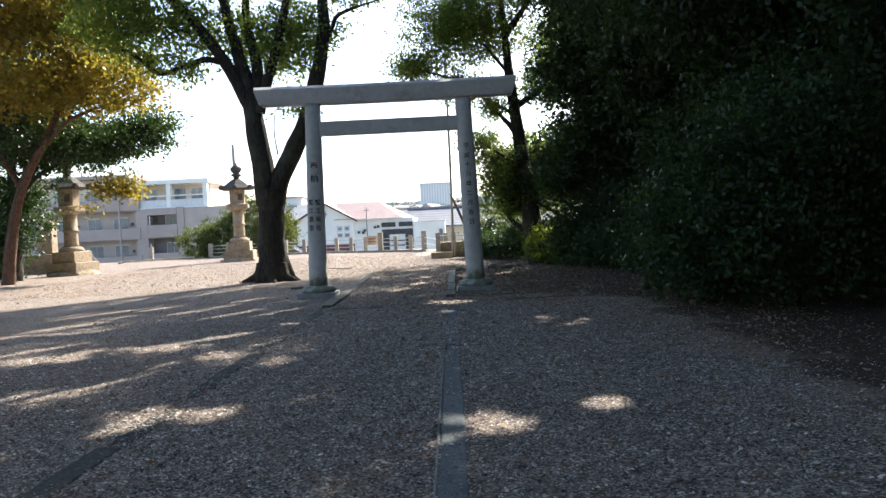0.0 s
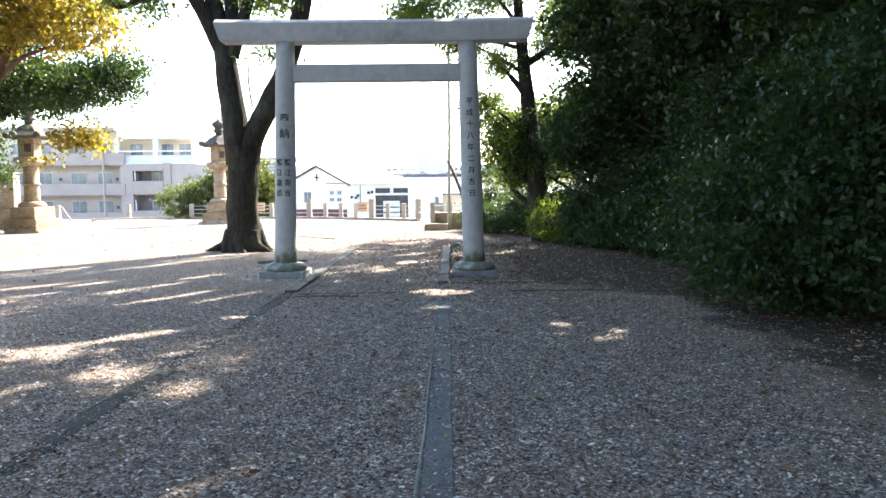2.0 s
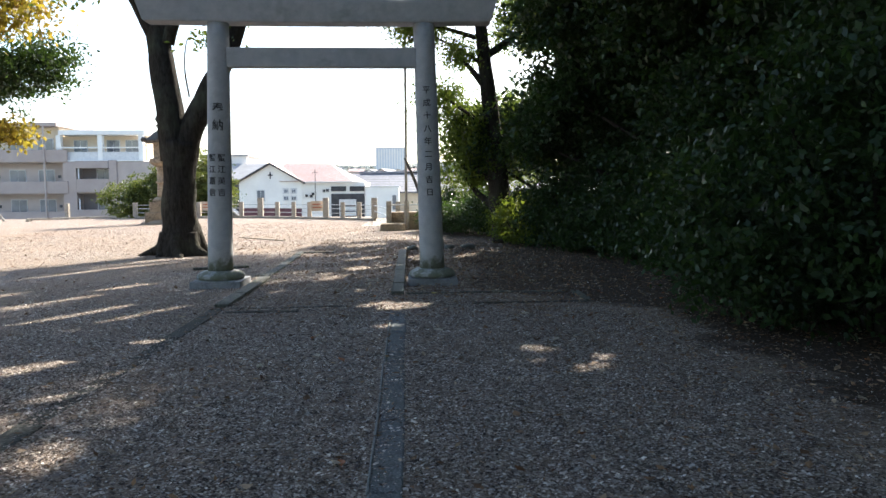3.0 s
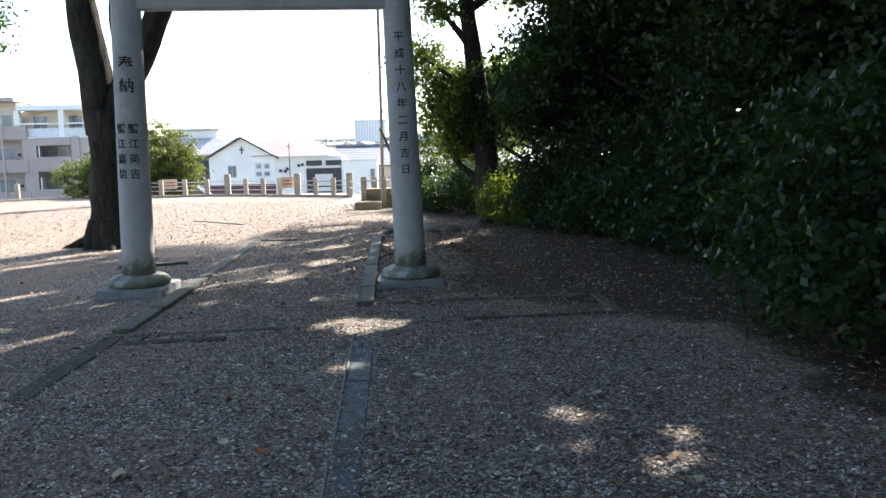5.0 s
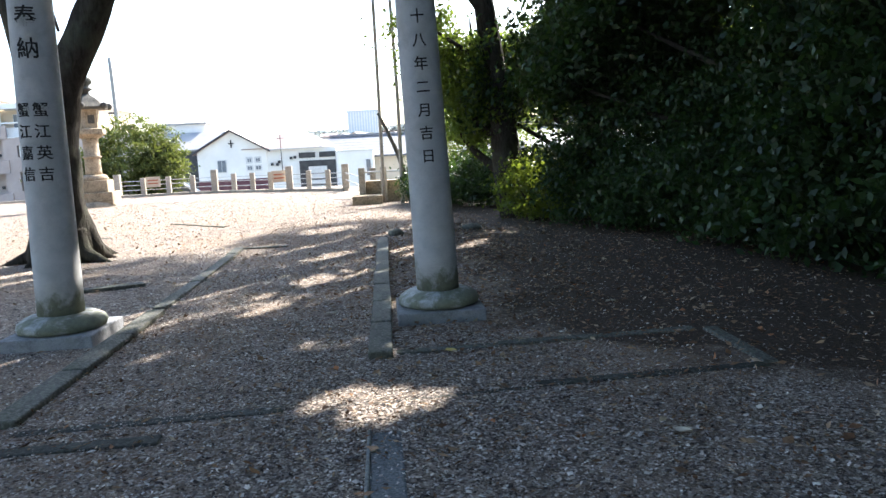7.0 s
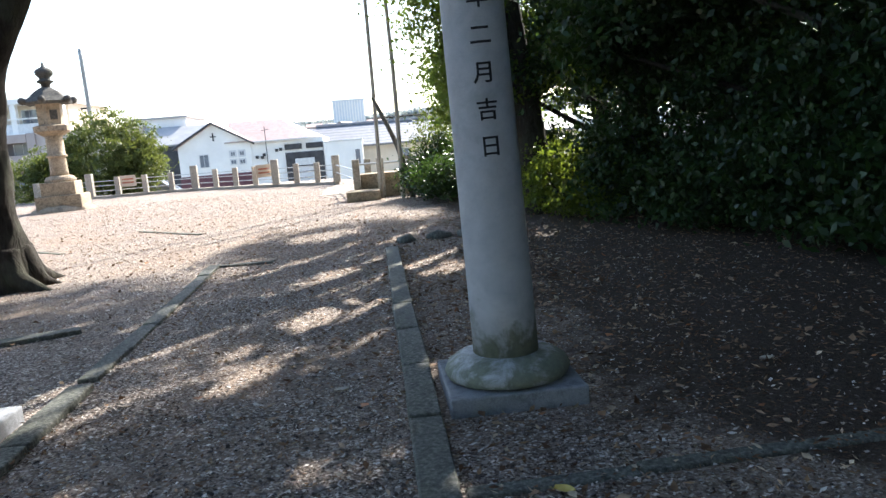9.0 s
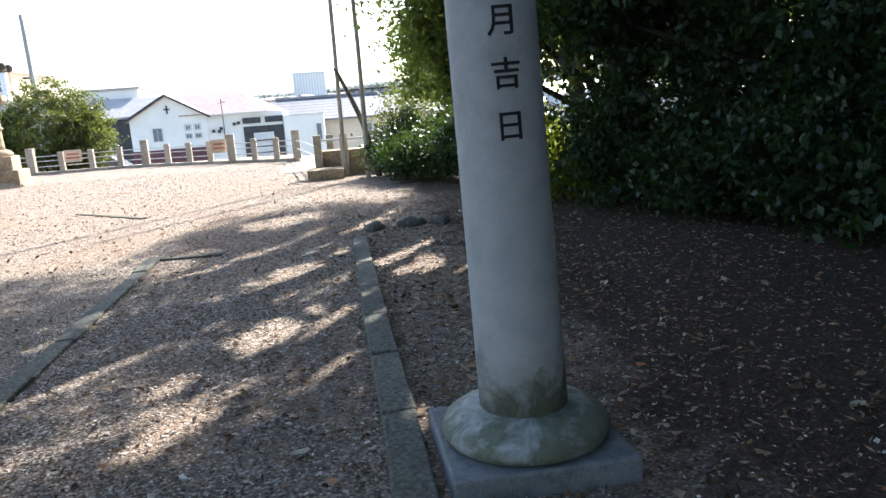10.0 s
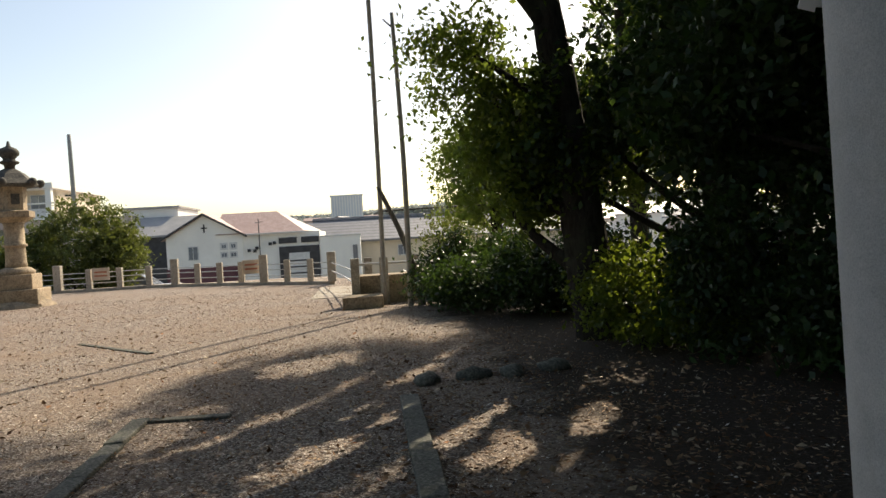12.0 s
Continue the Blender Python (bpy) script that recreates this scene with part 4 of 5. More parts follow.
WOOD = [
    # place, lean, height, trunk radius, crown blobs, leaves, material
    ((2.45, 23.0), (-0.8, 0.3), 9.0, 0.28, [(-1.3, 0.6, 3.4, 0.8, 0.8, 0.7), (-1.0, 0.5, 1.75, 0.6, 0.6, 0.45), (-1.0, 0.4, 2.5, 0.85, 0.8, 0.75), (-0.5, 0.7, 2.2, 0.9, 0.9, 0.8), (-1.2, 0.0, 4.9, 0.5, 0.5, 0.45), (-0.5, 0.3, 3.0, 0.9, 0.8, 0.6), (-1.9, 0.4, 7.6, 2.2, 2.0, 1.3), (-3.6, 0.4, 6.3, 1.0, 1.1, 0.5), (-2.2, 0.3, 5.6, 0.8, 0.8, 0.5), (-1.67, 0.1, 3.89, 0.62, 0.5, 0.3), (0.8, 0.6, 5.9, 1.1, 1.1, 1.0), (0.6, 0.3, 9.0, 1.8, 1.8, 1.2), (0.7, 1.2, 3.1, 0.9, 0.9, 0.9)], 36000, M_LEAF_MID, 41),
    ((4.3, 22.8), (-0.5, 0.6), 10.0, 0.30, [(0.9, 0.2, 5.2, 1.7, 1.6, 1.6), (0.9, 0.4, 8.6, 2.0, 2.0, 1.7), (1.0, 0.4, 2.9, 1.6, 1.5, 1.5), (-0.3, 0.2, 3.4, 1.3, 1.2, 1.1), (-0.4, 0.0, 10.8, 2.0, 2.0, 1.2), (1.8, -1.4, 6.5, 1.8, 1.6, 1.5), (-0.7, 0.3, 3.7, 0.9, 0.9, 0.9), (-1.9, 0.5, 3.0, 1.0, 1.0, 0.9), (-2.2, 0.6, 2.2, 0.6, 0.7, 0.5)], 64000, M_LEAF_DARK, 42),
    ((5.8, 17.9), (0.1, -0.4), 10.5, 0.30, [(0.0, -0.2, 4.6, 2.5, 2.2, 1.8), (0.0, 0.0, 8.2, 3.0, 2.8, 2.4), (0.2, 0.2, 11.0, 2.0, 2.0, 1.3), (-1.6, -1.4, 5.8, 1.6, 1.6, 1.3), (-4.2, -0.2, 9.4, 2.6, 2.5, 1.1), (-6.2, -1.6, 10.4, 2.0, 2.2, 0.9), (-1.0, 1.6, 4.2, 1.6, 1.6, 1.2), (-2.5, 1.5, 5.2, 1.3, 1.3, 1.3), (-2.3, 1.3, 7.2, 1.5, 1.4, 1.4), (-2.85, 3.1, 2.5, 0.85, 0.85, 0.9), (-2.2, 2.2, 3.4, 1.0, 1.0, 0.9)], 88000, M_LEAF_DARK, 43),
    ((6.3, 13.0), (-0.2, -0.2), 9.5, 0.26, [(0.0, 0.0, 4.2, 2.4, 2.2, 1.8), (0.0, 0.0, 7.4, 2.8, 2.6, 2.2), (-2.2, 0.2, 5.4, 1.4, 1.5, 1.2), (0.4, 0.2, 10.0, 2.0, 1.8, 1.2), (-4.2, 0.2, 8.8, 2.5, 2.5, 1.1), (-6.8, -1.0, 9.6, 2.2, 2.4, 1.0)], 66000, M_LEAF_DARK, 44),
    ((7.0, 9.2), (-0.2, 0.0), 9.0, 0.28, [(0.0, 0.0, 4.4, 2.6, 2.4, 2.0), (-0.4, 0.2, 7.4, 3.0, 2.6, 2.2), (-1.4, -0.6, 5.2, 1.6, 1.7, 1.3), (-4.0, -0.8, 8.4, 2.4, 2.4, 1.1), (-6.6, -1.6, 9.0, 2.2, 2.4, 1.0)], 64000, M_LEAF_DARK, 45),
    ((9.4, 14.6), (0.0, 0.2), 11.0, 0.32, [(0.0, 0.0, 5.4, 2.9, 2.8, 2.4), (0.0, 0.0, 9.4, 3.2, 3.2, 2.4)], 34000, M_LEAF_DARK, 46),
    ((8.6, 20.8), (0.0, 0.2), 11.0, 0.32, [(0.0, 0.0, 4.8, 2.9, 2.8, 2.4), (0.0, 0.0, 9.2, 3.2, 3.0, 2.4)], 30000, M_LEAF_DARK, 47),
    ((6.5, 31.8), (-0.3, 0.2), 10.5, 0.22, [(-5.5, -4.8, 11.5, 3.4, 3.2, 0.9), (-2.8, -1.6, 11.6, 3.0, 3.0, 0.9), (-6.6, -8.2, 11.5, 2.8, 2.8, 0.9), (-8.2, -3.6, 12.0, 2.6, 2.6, 0.8), (-1.2, -0.2, 9.0, 2.0, 2.0, 1.0), (-0.4, 2.2, 10.4, 1.9, 1.8, 1.1), (-2.2, -0.4, 8.0, 1.0, 1.0, 0.6), (1.0, 1.0, 7.5, 1.8, 1.8, 1.5), (0.5, 0.0, 5.0, 1.6, 1.6, 1.5)], 62000, M_LEAF_MID, 53),
    ((3.9, 37.5), (-0.3, 0.2), 6.5, 0.2, [(-0.6, -0.2, 3.6, 1.6, 1.5, 1.5), (0.6, 0.3, 4.8, 1.5, 1.5, 1.2), (-0.9, 0.2, 2.2, 1.0, 1.0, 0.9), (1.0, 0.0, 2.6, 1.4, 1.3, 1.2)], 15000, M_LEAF_MID, 54),
    ((7.1, 25.9), (0.0, 0.2), 9.0, 0.22, [(0.0, 0.0, 3.4, 2.2, 2.0, 2.0), (0.0, 0.0, 7.0, 2.6, 2.4, 2.2), (-2.9, 0.4, 3.0, 1.5, 1.2, 1.4)], 40000, M_LEAF_MID, 49),
    ((12.8, 10.0), (0.0, 0.2), 12.0, 0.30, [(0.0, 0.0, 4.2, 3.0, 3.4, 3.2), (0.0, 0.0, 9.6, 3.4, 3.4, 3.0)], 34000, M_LEAF_DARK, 50),
    ((13.0, 17.5), (0.0, 0.2), 12.0, 0.30, [(0.0, 0.0, 4.2, 3.0, 3.4, 3.2), (0.0, 0.0, 9.6, 3.4, 3.4, 3.0)], 34000, M_LEAF_DARK, 51),
    ((12.0, 25.0), (0.0, 0.2), 11.0, 0.30, [(0.0, 0.0, 3.6, 3.2, 3.0, 3.0), (0.0, 0.0, 8.4, 3.2, 3.2, 2.6)], 30000, M_LEAF_DARK, 52),
    # the next eight stand out of view, added to cut skylight on the ground
    ((-10.5, -4.5), (0.2, 0.0), 11.0, 0.30, [(0.0, 0.0, 4.0, 3.2, 3.0, 3.0), (0.0, 0.0, 9.0, 3.6, 3.4, 3.0)], 16000, M_LEAF_DARK, 61),
    ((-4.5, -9.0), (0.2, 0.0), 12.0, 0.30, [(0.0, 0.0, 4.0, 3.4, 3.0, 3.0), (0.0, 0.0, 9.6, 3.8, 3.6, 3.0)], 16000, M_LEAF_DARK, 62),
    ((2.0, -9.5), (0.2, 0.0), 12.0, 0.30, [(0.0, 0.0, 4.0, 3.4, 3.0, 3.0), (0.0, 0.0, 9.6, 3.8, 3.6, 3.0)], 16000, M_LEAF_DARK, 63),
    ((8.5, -4.0), (0.0, 0.0), 11.0, 0.30, [(0.0, 0.0, 4.0, 3.4, 3.2, 3.0), (0.0, 0.0, 9.0, 3.8, 3.6, 3.0)], 16000, M_LEAF_DARK, 64),
    ((-15.5, 3.5), (0.0, 0.0), 11.0, 0.30, [(0.0, 0.0, 4.0, 3.2, 3.2, 3.0), (0.0, 0.0, 9.0, 3.6, 3.6, 3.0)], 16000, M_LEAF_DARK, 65),
    ((-9.5, 2.0), (0.6, 0.5), 11.0, 0.32, [(1.0, 0.5, 9.6, 3.8, 3.6, 1.4), (4.6, 0.6, 10.2, 3.2, 3.2, 1.2), (0.5, 4.2, 10.4, 3.0, 2.8, 1.2), (3.5, -3.5, 9.6, 3.2, 3.0, 1.4)], 26000, M_LEAF_DARK, 66),
    ((-13.5, 6.5), (0.6, 0.2), 10.5, 0.32, [(1.5, 0.5, 7.5, 3.6, 3.4, 2.4), (3.6, 1.0, 9.6, 3.0, 3.0, 1.6), (1.0, -3.5, 7.0, 3.4, 3.2, 2.6), (-2.0, 1.0, 5.0, 3.0, 3.0, 2.6)], 30000, M_LEAF_DARK, 68),
    ((6.8, 0.5), (-0.6, 0.5), 11.0, 0.32, [(-1.0, 0.5, 9.4, 3.6, 3.4, 1.5), (-4.4, 1.0, 10.2, 3.4, 3.0, 1.2), (-2.0, 4.6, 10.2, 3.2, 2.8, 1.2), (-3.6, -3.0, 9.8, 3.2, 3.0, 1.4), (1.5, 1.5, 6.0, 2.8, 2.6, 2.6)], 30000, M_LEAF_DARK, 67),
    ((9.6, 4.6), (0.0, 0.0), 9.0, 0.30, [(0.0, 0.0, 4.6, 3.0, 2.8, 2.4), (0.0, 0.0, 8.0, 2.8, 2.8, 2.0)], 26000, M_LEAF_DARK, 48),
]
for (x, y), (lx, ly), h, r, blobs, n, mat, seed in WOOD:
    rng = random.Random(seed)
    limbs = [([(0, 0, -0.1), (lx * 0.25, ly * 0.25, h * 0.25), (lx * 0.7, ly * 0.7, h * 0.6), (lx, ly, h)], [r * 1.15, r * 0.95, r * 0.6, r * 0.15])]
    for bx, by, bz, *_ in blobs:
        s = max(0.8, bz - (1.0 if mat is M_LEAF_MID and bz < 7 else 1.8)) / h
        limbs.append(([(lx * s, ly * s, s * h), ((lx * s + bx) / 2 + rng.uniform(-0.2, 0.2), (ly * s + by) / 2, (s * h + bz) / 2), (bx, by, bz)], [r * 0.42, r * 0.28, r * 0.08] if bx > -1.5 else [r * 0.24, r * 0.16, r * 0.05]))
    tree("wood_tree", (x, y, 0), "dark evergreen tree sunlit from behind, some added unseen to block skylight" if mat is M_LEAF_DARK else "leaning tree with light green leaves at the wood's end", limbs, M_BARK, blobs, int(n * (1.35 if seed > 60 else 1.8 if seed > 41 else 2.3)), 0.26 if seed > 60 else 0.125 if seed > 41 else 0.095, mat, seed, 0.24, 30, 0, "trees of the wood", shell=0.05, gaps=seed != 54 and (seed < 60 or seed > 65))


# ---- town below ----
def window(parent, x, y, z, w, h, mat=None, frame_w=0.06):
    """A pane in a raised frame on a wall that faces -y."""
    f = part("window", box(x - w / 2, x + w / 2, y - 0.05, y + 0.02, z, z + h), M_FRAME, parent, "window with pale frame")
    part("pane", box(x - w / 2 + frame_w, x - 0.02, y - 0.07, y - 0.045, z + frame_w, z + h - frame_w), M_GLASS, f)
    part("pane", box(x + 0.02, x + w / 2 - frame_w, y - 0.07, y - 0.045, z + frame_w, z + h - frame_w), M_GLASS, f)
    return f


def build_apartments():
    t = thing("apartment_building", (0.45, 75, 0.3), "grey-violet three-storey apartment block with solid balconies", "apartment building")
    part("wing_wall", box(-52, -33.0, 1.3, 13, -6, 4.05), M_APT_LIGHT, t)
    part("corner_wall", box(-32.999, -31.8, 0, 13, -6, 4.1), M_APT, t)
    part("recess_wall", box(-31.799, -28.72, 1.4, 13, -6, 4.05), M_APT_SHADED, t, "recessed wall with shade put into its colour")
    part("lintel", box(-31.799, -28.72, -0.15, 1.39, 3.45, 4.15, 0.03), M_APT, t)
    part("pier", box(-28.719, -28.0, -0.1, 13, -6, 4.2, 0.03), M_APT, t)
    part("side_wall", box(-27.999, -19.5, 0.1, 13, -6, 4.1), M_APT_LIGHT, t)
    part("upper_wall", box(-52, -33.8, 1.3, 12, 4.051, 7.4), M_CREAM, t)
    part("roof_slab", box(-52.2, -33.4, -0.1, 12.2, 7.402, 7.75, 0.03), M_APT, t)
    part("penthouse_wall", box(-33.799, -25.8, 2.0, 12, 4.201, 6.6), M_CREAM, t)
    part("penthouse_roof", box(-33.39, -25.4, 0.2, 12.2, 6.602, 7.05, 0.03), M_WHITE, t)
    for x in (-33.45, -29.6, -25.8):
        part("white_post", box(x - 0.22, x + 0.22, 0.3, 0.8, 4.2, 6.6), M_WHITE, t)
    part("terrace_slab", box(-33.6, -25.5, 0.0, 1.99, 4.11, 4.2), M_WHITE, t)
    part("balustrade", box(-33.2, -25.6, 0.32, 0.38, 4.21, 5.0), M_FRAME, t)
    part("handrail", box(-33.6, -25.3, 0.24, 0.31, 5.35, 5.47), M_WHITE, t)
    for x in (-32.1, -29.0, -27.2):
        window(t, x, 1.999, 4.9, 1.3, 1.35)
    for z in (4.05, 1.09, -1.75, -4.6):
        part("balcony", box(-52, -32.55, -0.1, 0.15, z, z + 1.15, 0.02), M_APT, t, "solid grey balcony parapet")
        part("balcony_floor", box(-52, -32.9, 0.151, 1.29, z - 0.1, z + 0.1), M_APT, t)
        for x in (-50.0, -46.9, -43.6, -41.2, -37.8, -35.1):
            window(t, x, 1.299, z + 0.85, 1.55, 1.45)
        for x in (-39.6, -33.9):
            part("wall_vent", box(x - 0.12, x + 0.12, 1.2, 1.298, z + 1.5, z + 1.75), M_DARK, t)
    for z in (1.18, -1.72, -4.6):
        part("balcony", box(-31.75, -28.75, -0.12, 0.1, z, z + 1.27, 0.02), M_APT, t, "small solid balcony")
        part("balcony_floor", box(-31.75, -28.75, 0.101, 1.39, z - 0.1, z + 0.1), M_APT, t)
        part("balcony_post", box(-31.6, -31.5, -0.05, 0.05, z + 1.27, z + 2.3), M_FRAME, t)
        window(t, -29.7, 1.399, z + 0.9, 1.5, 1.4)
    part("drainpipe", tube([(-34.6, -0.18, -6), (-34.6, -0.18, 7.4)], [0.09, 0.09], 6), M_APT_LIGHT, t)


build_apartments()


def gable_roof(x0, x1, y0, y1, eave, ridge, over=0.3, thick=0.16):
    """Two sloping slabs that meet in a ridge along y."""
    xm = (x0 + x1) / 2
    k = (ridge - eave) / (xm - x0)
    bm = bmesh.new()
    for s, xe in ((-1, x0 - over), (1, x1 + over)):
        ze = eave - over * k
        low = [bm.verts.new(p) for p in ((xe, y0 - over, ze), (xe, y1 + over, ze), (xm, y1 + over, ridge), (xm, y0 - over, ridge))]
        top = [bm.verts.new((v.co.x, v.co.y, v.co.z + thick)) for v in low]
        bm.faces.new(low)
        bm.faces.new(top[::-1])
        for i in range(4):
            bm.faces.new((low[i], low[(i + 1) % 4], top[(i + 1) % 4], top[i]))
    bmesh.ops.recalc_face_normals(bm, faces=bm.faces)
    return bm


def gable_wall(x0, x1, y0, y1, z0, eave, ridge):
    bm = bmesh.new()
    xm = (x0 + x1) / 2
    front = [bm.verts.new((x, y0, z)) for x, z in ((x0, z0), (x1, z0), (x1, eave), (xm, ridge), (x0, eave))]
    back = [bm.verts.new((v.co.x, y1, v.co.z)) for v in front]
    bm.faces.new(front)
    bm.faces.new(back[::-1])
    for i in range(5):
        bm.faces.new((front[i], front[(i + 1) % 5], back[(i + 1) % 5], back[i]))
    bmesh.ops.recalc_face_normals(bm, faces=bm.faces)
    return bm


def build_white_house():
    t = thing("white_house", (0, 67.4, 0), "white gabled building with salmon tiled roof and dark entrance", "house")
    part("gable_wall", gable_wall(-14.45, -9.15, 0, 20, -6, 2.2, 3.72), M_WHITE, t)
    part("roof", gable_roof(-14.45, -9.15, 0, 20, 2.21, 3.73), M_ROOF_RED, t, "salmon tiled gable roof")
    hip = bmesh.new()
    fl, fr, br, bl, rl, rr = [hip.verts.new(p) for p in ((-11.0, -0.2, 2.27), (-4.73, -0.2, 2.27), (-4.0, 10.3, 2.27), (-11.0, 10.3, 2.27), (-11.4, 4.9, 3.98), (-7.2, 4.9, 3.98))]
    for f in ((fl, fr, rr, rl), (fr, br, rr), (br, bl, rl, rr), (bl, fl, rl), (fl, bl, br, fr)):
        hip.faces.new(f)
    bmesh.ops.recalc_face_normals(hip, faces=hip.faces)
    part("hipped_roof", hip, M_ROOF_RED, t, "salmon tiled hipped roof")
    part("roof_edge", tube([(-14.8, -0.34, 2.1), (-11.8, -0.34, 3.82)], [0.08] * 2, 6), M_DARK, t)
    part("roof_edge", tube([(-11.8, -0.34, 3.82), (-8.8, -0.34, 2.1)], [0.08] * 2, 6), M_DARK, t)
    part("annex_wall", box(-9.149, -3.72, 0.15, 9, -6, 2.22), M_WHITE, t)
    part("annex_gutter", box(-8.9, -4.7, -0.3, -0.21, 2.16, 2.26, 0.02), M_FRAME, t)
    part("side_block_wall", box(-3.719, -0.82, 0.0, 9, -6, 1.74), M_WHITE, t)
    part("side_block_coping", box(-3.75, -0.76, -0.06, 9.1, 1.742, 1.84), M_FRAME, t)
    part("slot_window", box(-1.38, -1.05, -0.05, -0.002, -0.2, 1.05), M_GLASS, t)
    part("maroon_band", box(-14.5, -9.15, -0.06, -0.003, -3.2, 0.02), M_MAROON, t)
    part("entrance_panel", box(-6.64, -3.79, 0.02, 0.147, -3.0, 1.2), M_DARK, t, "dark glazed entrance front")
    part("dark_window", box(-6.64, -5.36, 0.02, 0.147, 1.42, 1.84), M_DARK, t)
    part("dark_window", box(-5.05, -3.79, 0.02, 0.147, 1.42, 1.84), M_DARK, t)
    part("entrance_door", box(-5.95, -4.5, -0.03, 0.018, -2.9, 0.72), M_FRAME, t)
    for k in range(5):
        part("door_bar", box(-5.9, -4.55, -0.05, -0.031, -1.7 + 0.45 * k, -1.6 + 0.45 * k), M_DARK, t)
    window(t, -12.62, -0.001, 0.58, 0.72, 1.0)
    for x in (-10.48, -9.82):
        window(t, x, -0.001, 1.2, 0.54, 0.52, None, 0.13)
        window(t, x, -0.001, 0.62, 0.54, 0.46, None, 0.1)
    orn = box(-11.84, -11.74, -0.05, -0.002, 2.5, 3.1)
    box(-12.0, -11.58, -0.05, -0.002, 2.78, 2.87, bm=orn)
    part("gable_ornament", orn, M_DARK, t)
    part("aerial", tube([(-7.95, -0.25, 0.4), (-7.95, -0.25, 3.3)], [0.04, 0.03], 6), M_DARK, t)
    part("aerial_arm", tube([(-8.2, -0.25, 3.0), (-7.65, -0.25, 3.06)], [0.025, 0.025], 5), M_DARK, t)
    for x, z in ((-8.75, 0.95), (-8.35, 0.9), (-8.2, 1.1), (-7.25, 1.35), (-6.95, 1.4)):
        part("wall_lamp", box(x - 0.11, x + 0.11, -0.02, 0.148, z, z + 0.22, 0.02), M_DARK, t)


build_white_house()


def build_car():
    z = -1.02
    t = thing("parked_car", (-11.3, 49.5, z), "small silver car parked below the fence", "car", turn=4)
    bm = box(-2.0, 2.0, -0.82, 0.82, 0.22, 0.86, 0.1)
    part("body", bm, M_CAR, t, "", True)
    cab = bmesh.new()
    low = [cab.verts.new(p) for p in ((-1.7, -0.76, 0.85), (1.05, -0.76, 0.85), (1.05, 0.76, 0.85), (-1.7, 0.76, 0.85))]
    top = [cab.verts.new(p) for p in ((-1.35, -0.62, 1.42), (0.3, -0.62, 1.42), (0.3, 0.62, 1.42), (-1.35, 0.62, 1.42))]
    cab.faces.new(top)
    for i in range(4):
        cab.faces.new((low[i], low[(i + 1) % 4], top[(i + 1) % 4], top[i]))
    bmesh.ops.recalc_face_normals(cab, faces=cab.faces)
    part("cabin_glass", cab, M_GLASS, t, "dark window glass")
    part("roof", box(-1.4, 0.34, -0.65, 0.65, 1.41, 1.47, 0.02), M_CAR, t)
    for y in (-0.66, 0.66):
        part("screen_pillar", tube([(1.08, y * 1.15, 0.84), (0.3, y * 0.95, 1.45)], [0.045, 0.04], 6), M_CAR, t)
    for x in (-1.25, 1.25):
        for y in (-0.78, 0.78):
            w = part("wheel", lathe([(0.18, -0.1), (0.29, -0.09), (0.3, 0.0), (0.29, 0.09), (0.18, 0.1)], 20), M_TYRE, t, "", True)
            w.matrix_basis = pose(x, y, 0.3, 90, 0, 0)
    for y in (-0.55, 0.55):
        part("headlight", box(1.9, 2.02, y - 0.18, y + 0.18, 0.6, 0.74, 0.03), M_GLASS, t)


build_car()

row = thing("long_house", (2.05, 75, 0.5), "cream house with a long grey tiled roof", "house")
part("wall", box(-6.5, 16, 0, 9, -7, 1.0), M_CREAM, row)
bm = bmesh.new()
sec = [(-0.6, 0.85), (5.0, 2.75), (10.2, 0.9), (10.2, 0.75), (5.0, 2.6), (-0.6, 0.7)]
a, b = [bm.verts.new((-7.0, y, z)) for y, z in sec], [bm.verts.new((16.5, y, z)) for y, z in sec]
for i in range(6):
    bm.faces.new((a[i], a[(i + 1) % 6], b[(i + 1) % 6], b[i]))
bm.faces.new(a[::-1])
bm.faces.new(b)
bmesh.ops.recalc_face_normals(bm, faces=bm.faces)
part("roof", bm, M_ROOF_GREY, row, "grey tiled roof")
part("ridge_cap", box(-7.05, 16.55, 4.8, 5.2, 2.72, 2.95, 0.04), M_ROOF_GREY, row)
for x in (0.6, 4.0, 8.0):
    window(row, x, -0.001, -0.6, 0.9, 0.9)

flat = thing("flat_roof_house", (-17.2, 76, 0.45), "pale house with flat roof band and grey lean-to", "house")
part("wall", box(-2.9, 2.7, 0, 8, -6, 3.6), M_APT_LIGHT, flat)
part("upper_band", box(-2.9, 1.5, 0.5, 8, 3.601, 4.45), M_WHITE, flat)
part("roof_slab", box(-3.1, 1.7, 0.2, 8.2, 4.452, 4.6), M_ROOF_PALE, flat)
bm = box(-3.1, 3.6, -3.4, -0.01, 0, 0.15)
for v in bm.verts:
    v.co.z += 2.0 + (v.co.y + 3.4) * 0.46
part("lean_to_roof", bm, M_ROOF_PALE, flat, "grey sheet lean-to roof")
part("lean_to_wall", box(-2.8, 3.2, -3.0, -0.02, -6, 2.0), M_DARK, flat)

# tall block on the far hill
block = thing("far_tower_block", (-12.7, 600, 3.5), "distant apartment slab with vertical stripes, haze put into its colour", "apartment building")
part("wall", box(-12.5, 12.5, 0, 12, 10, 32.5), M_FAR_WALL_HAZED, block)
for k in range(12):
    part("pier", box(-12.3 + k * 2.13, -11.4 + k * 2.13, -0.6, -0.01, 10, 32), M_WHITE, block)
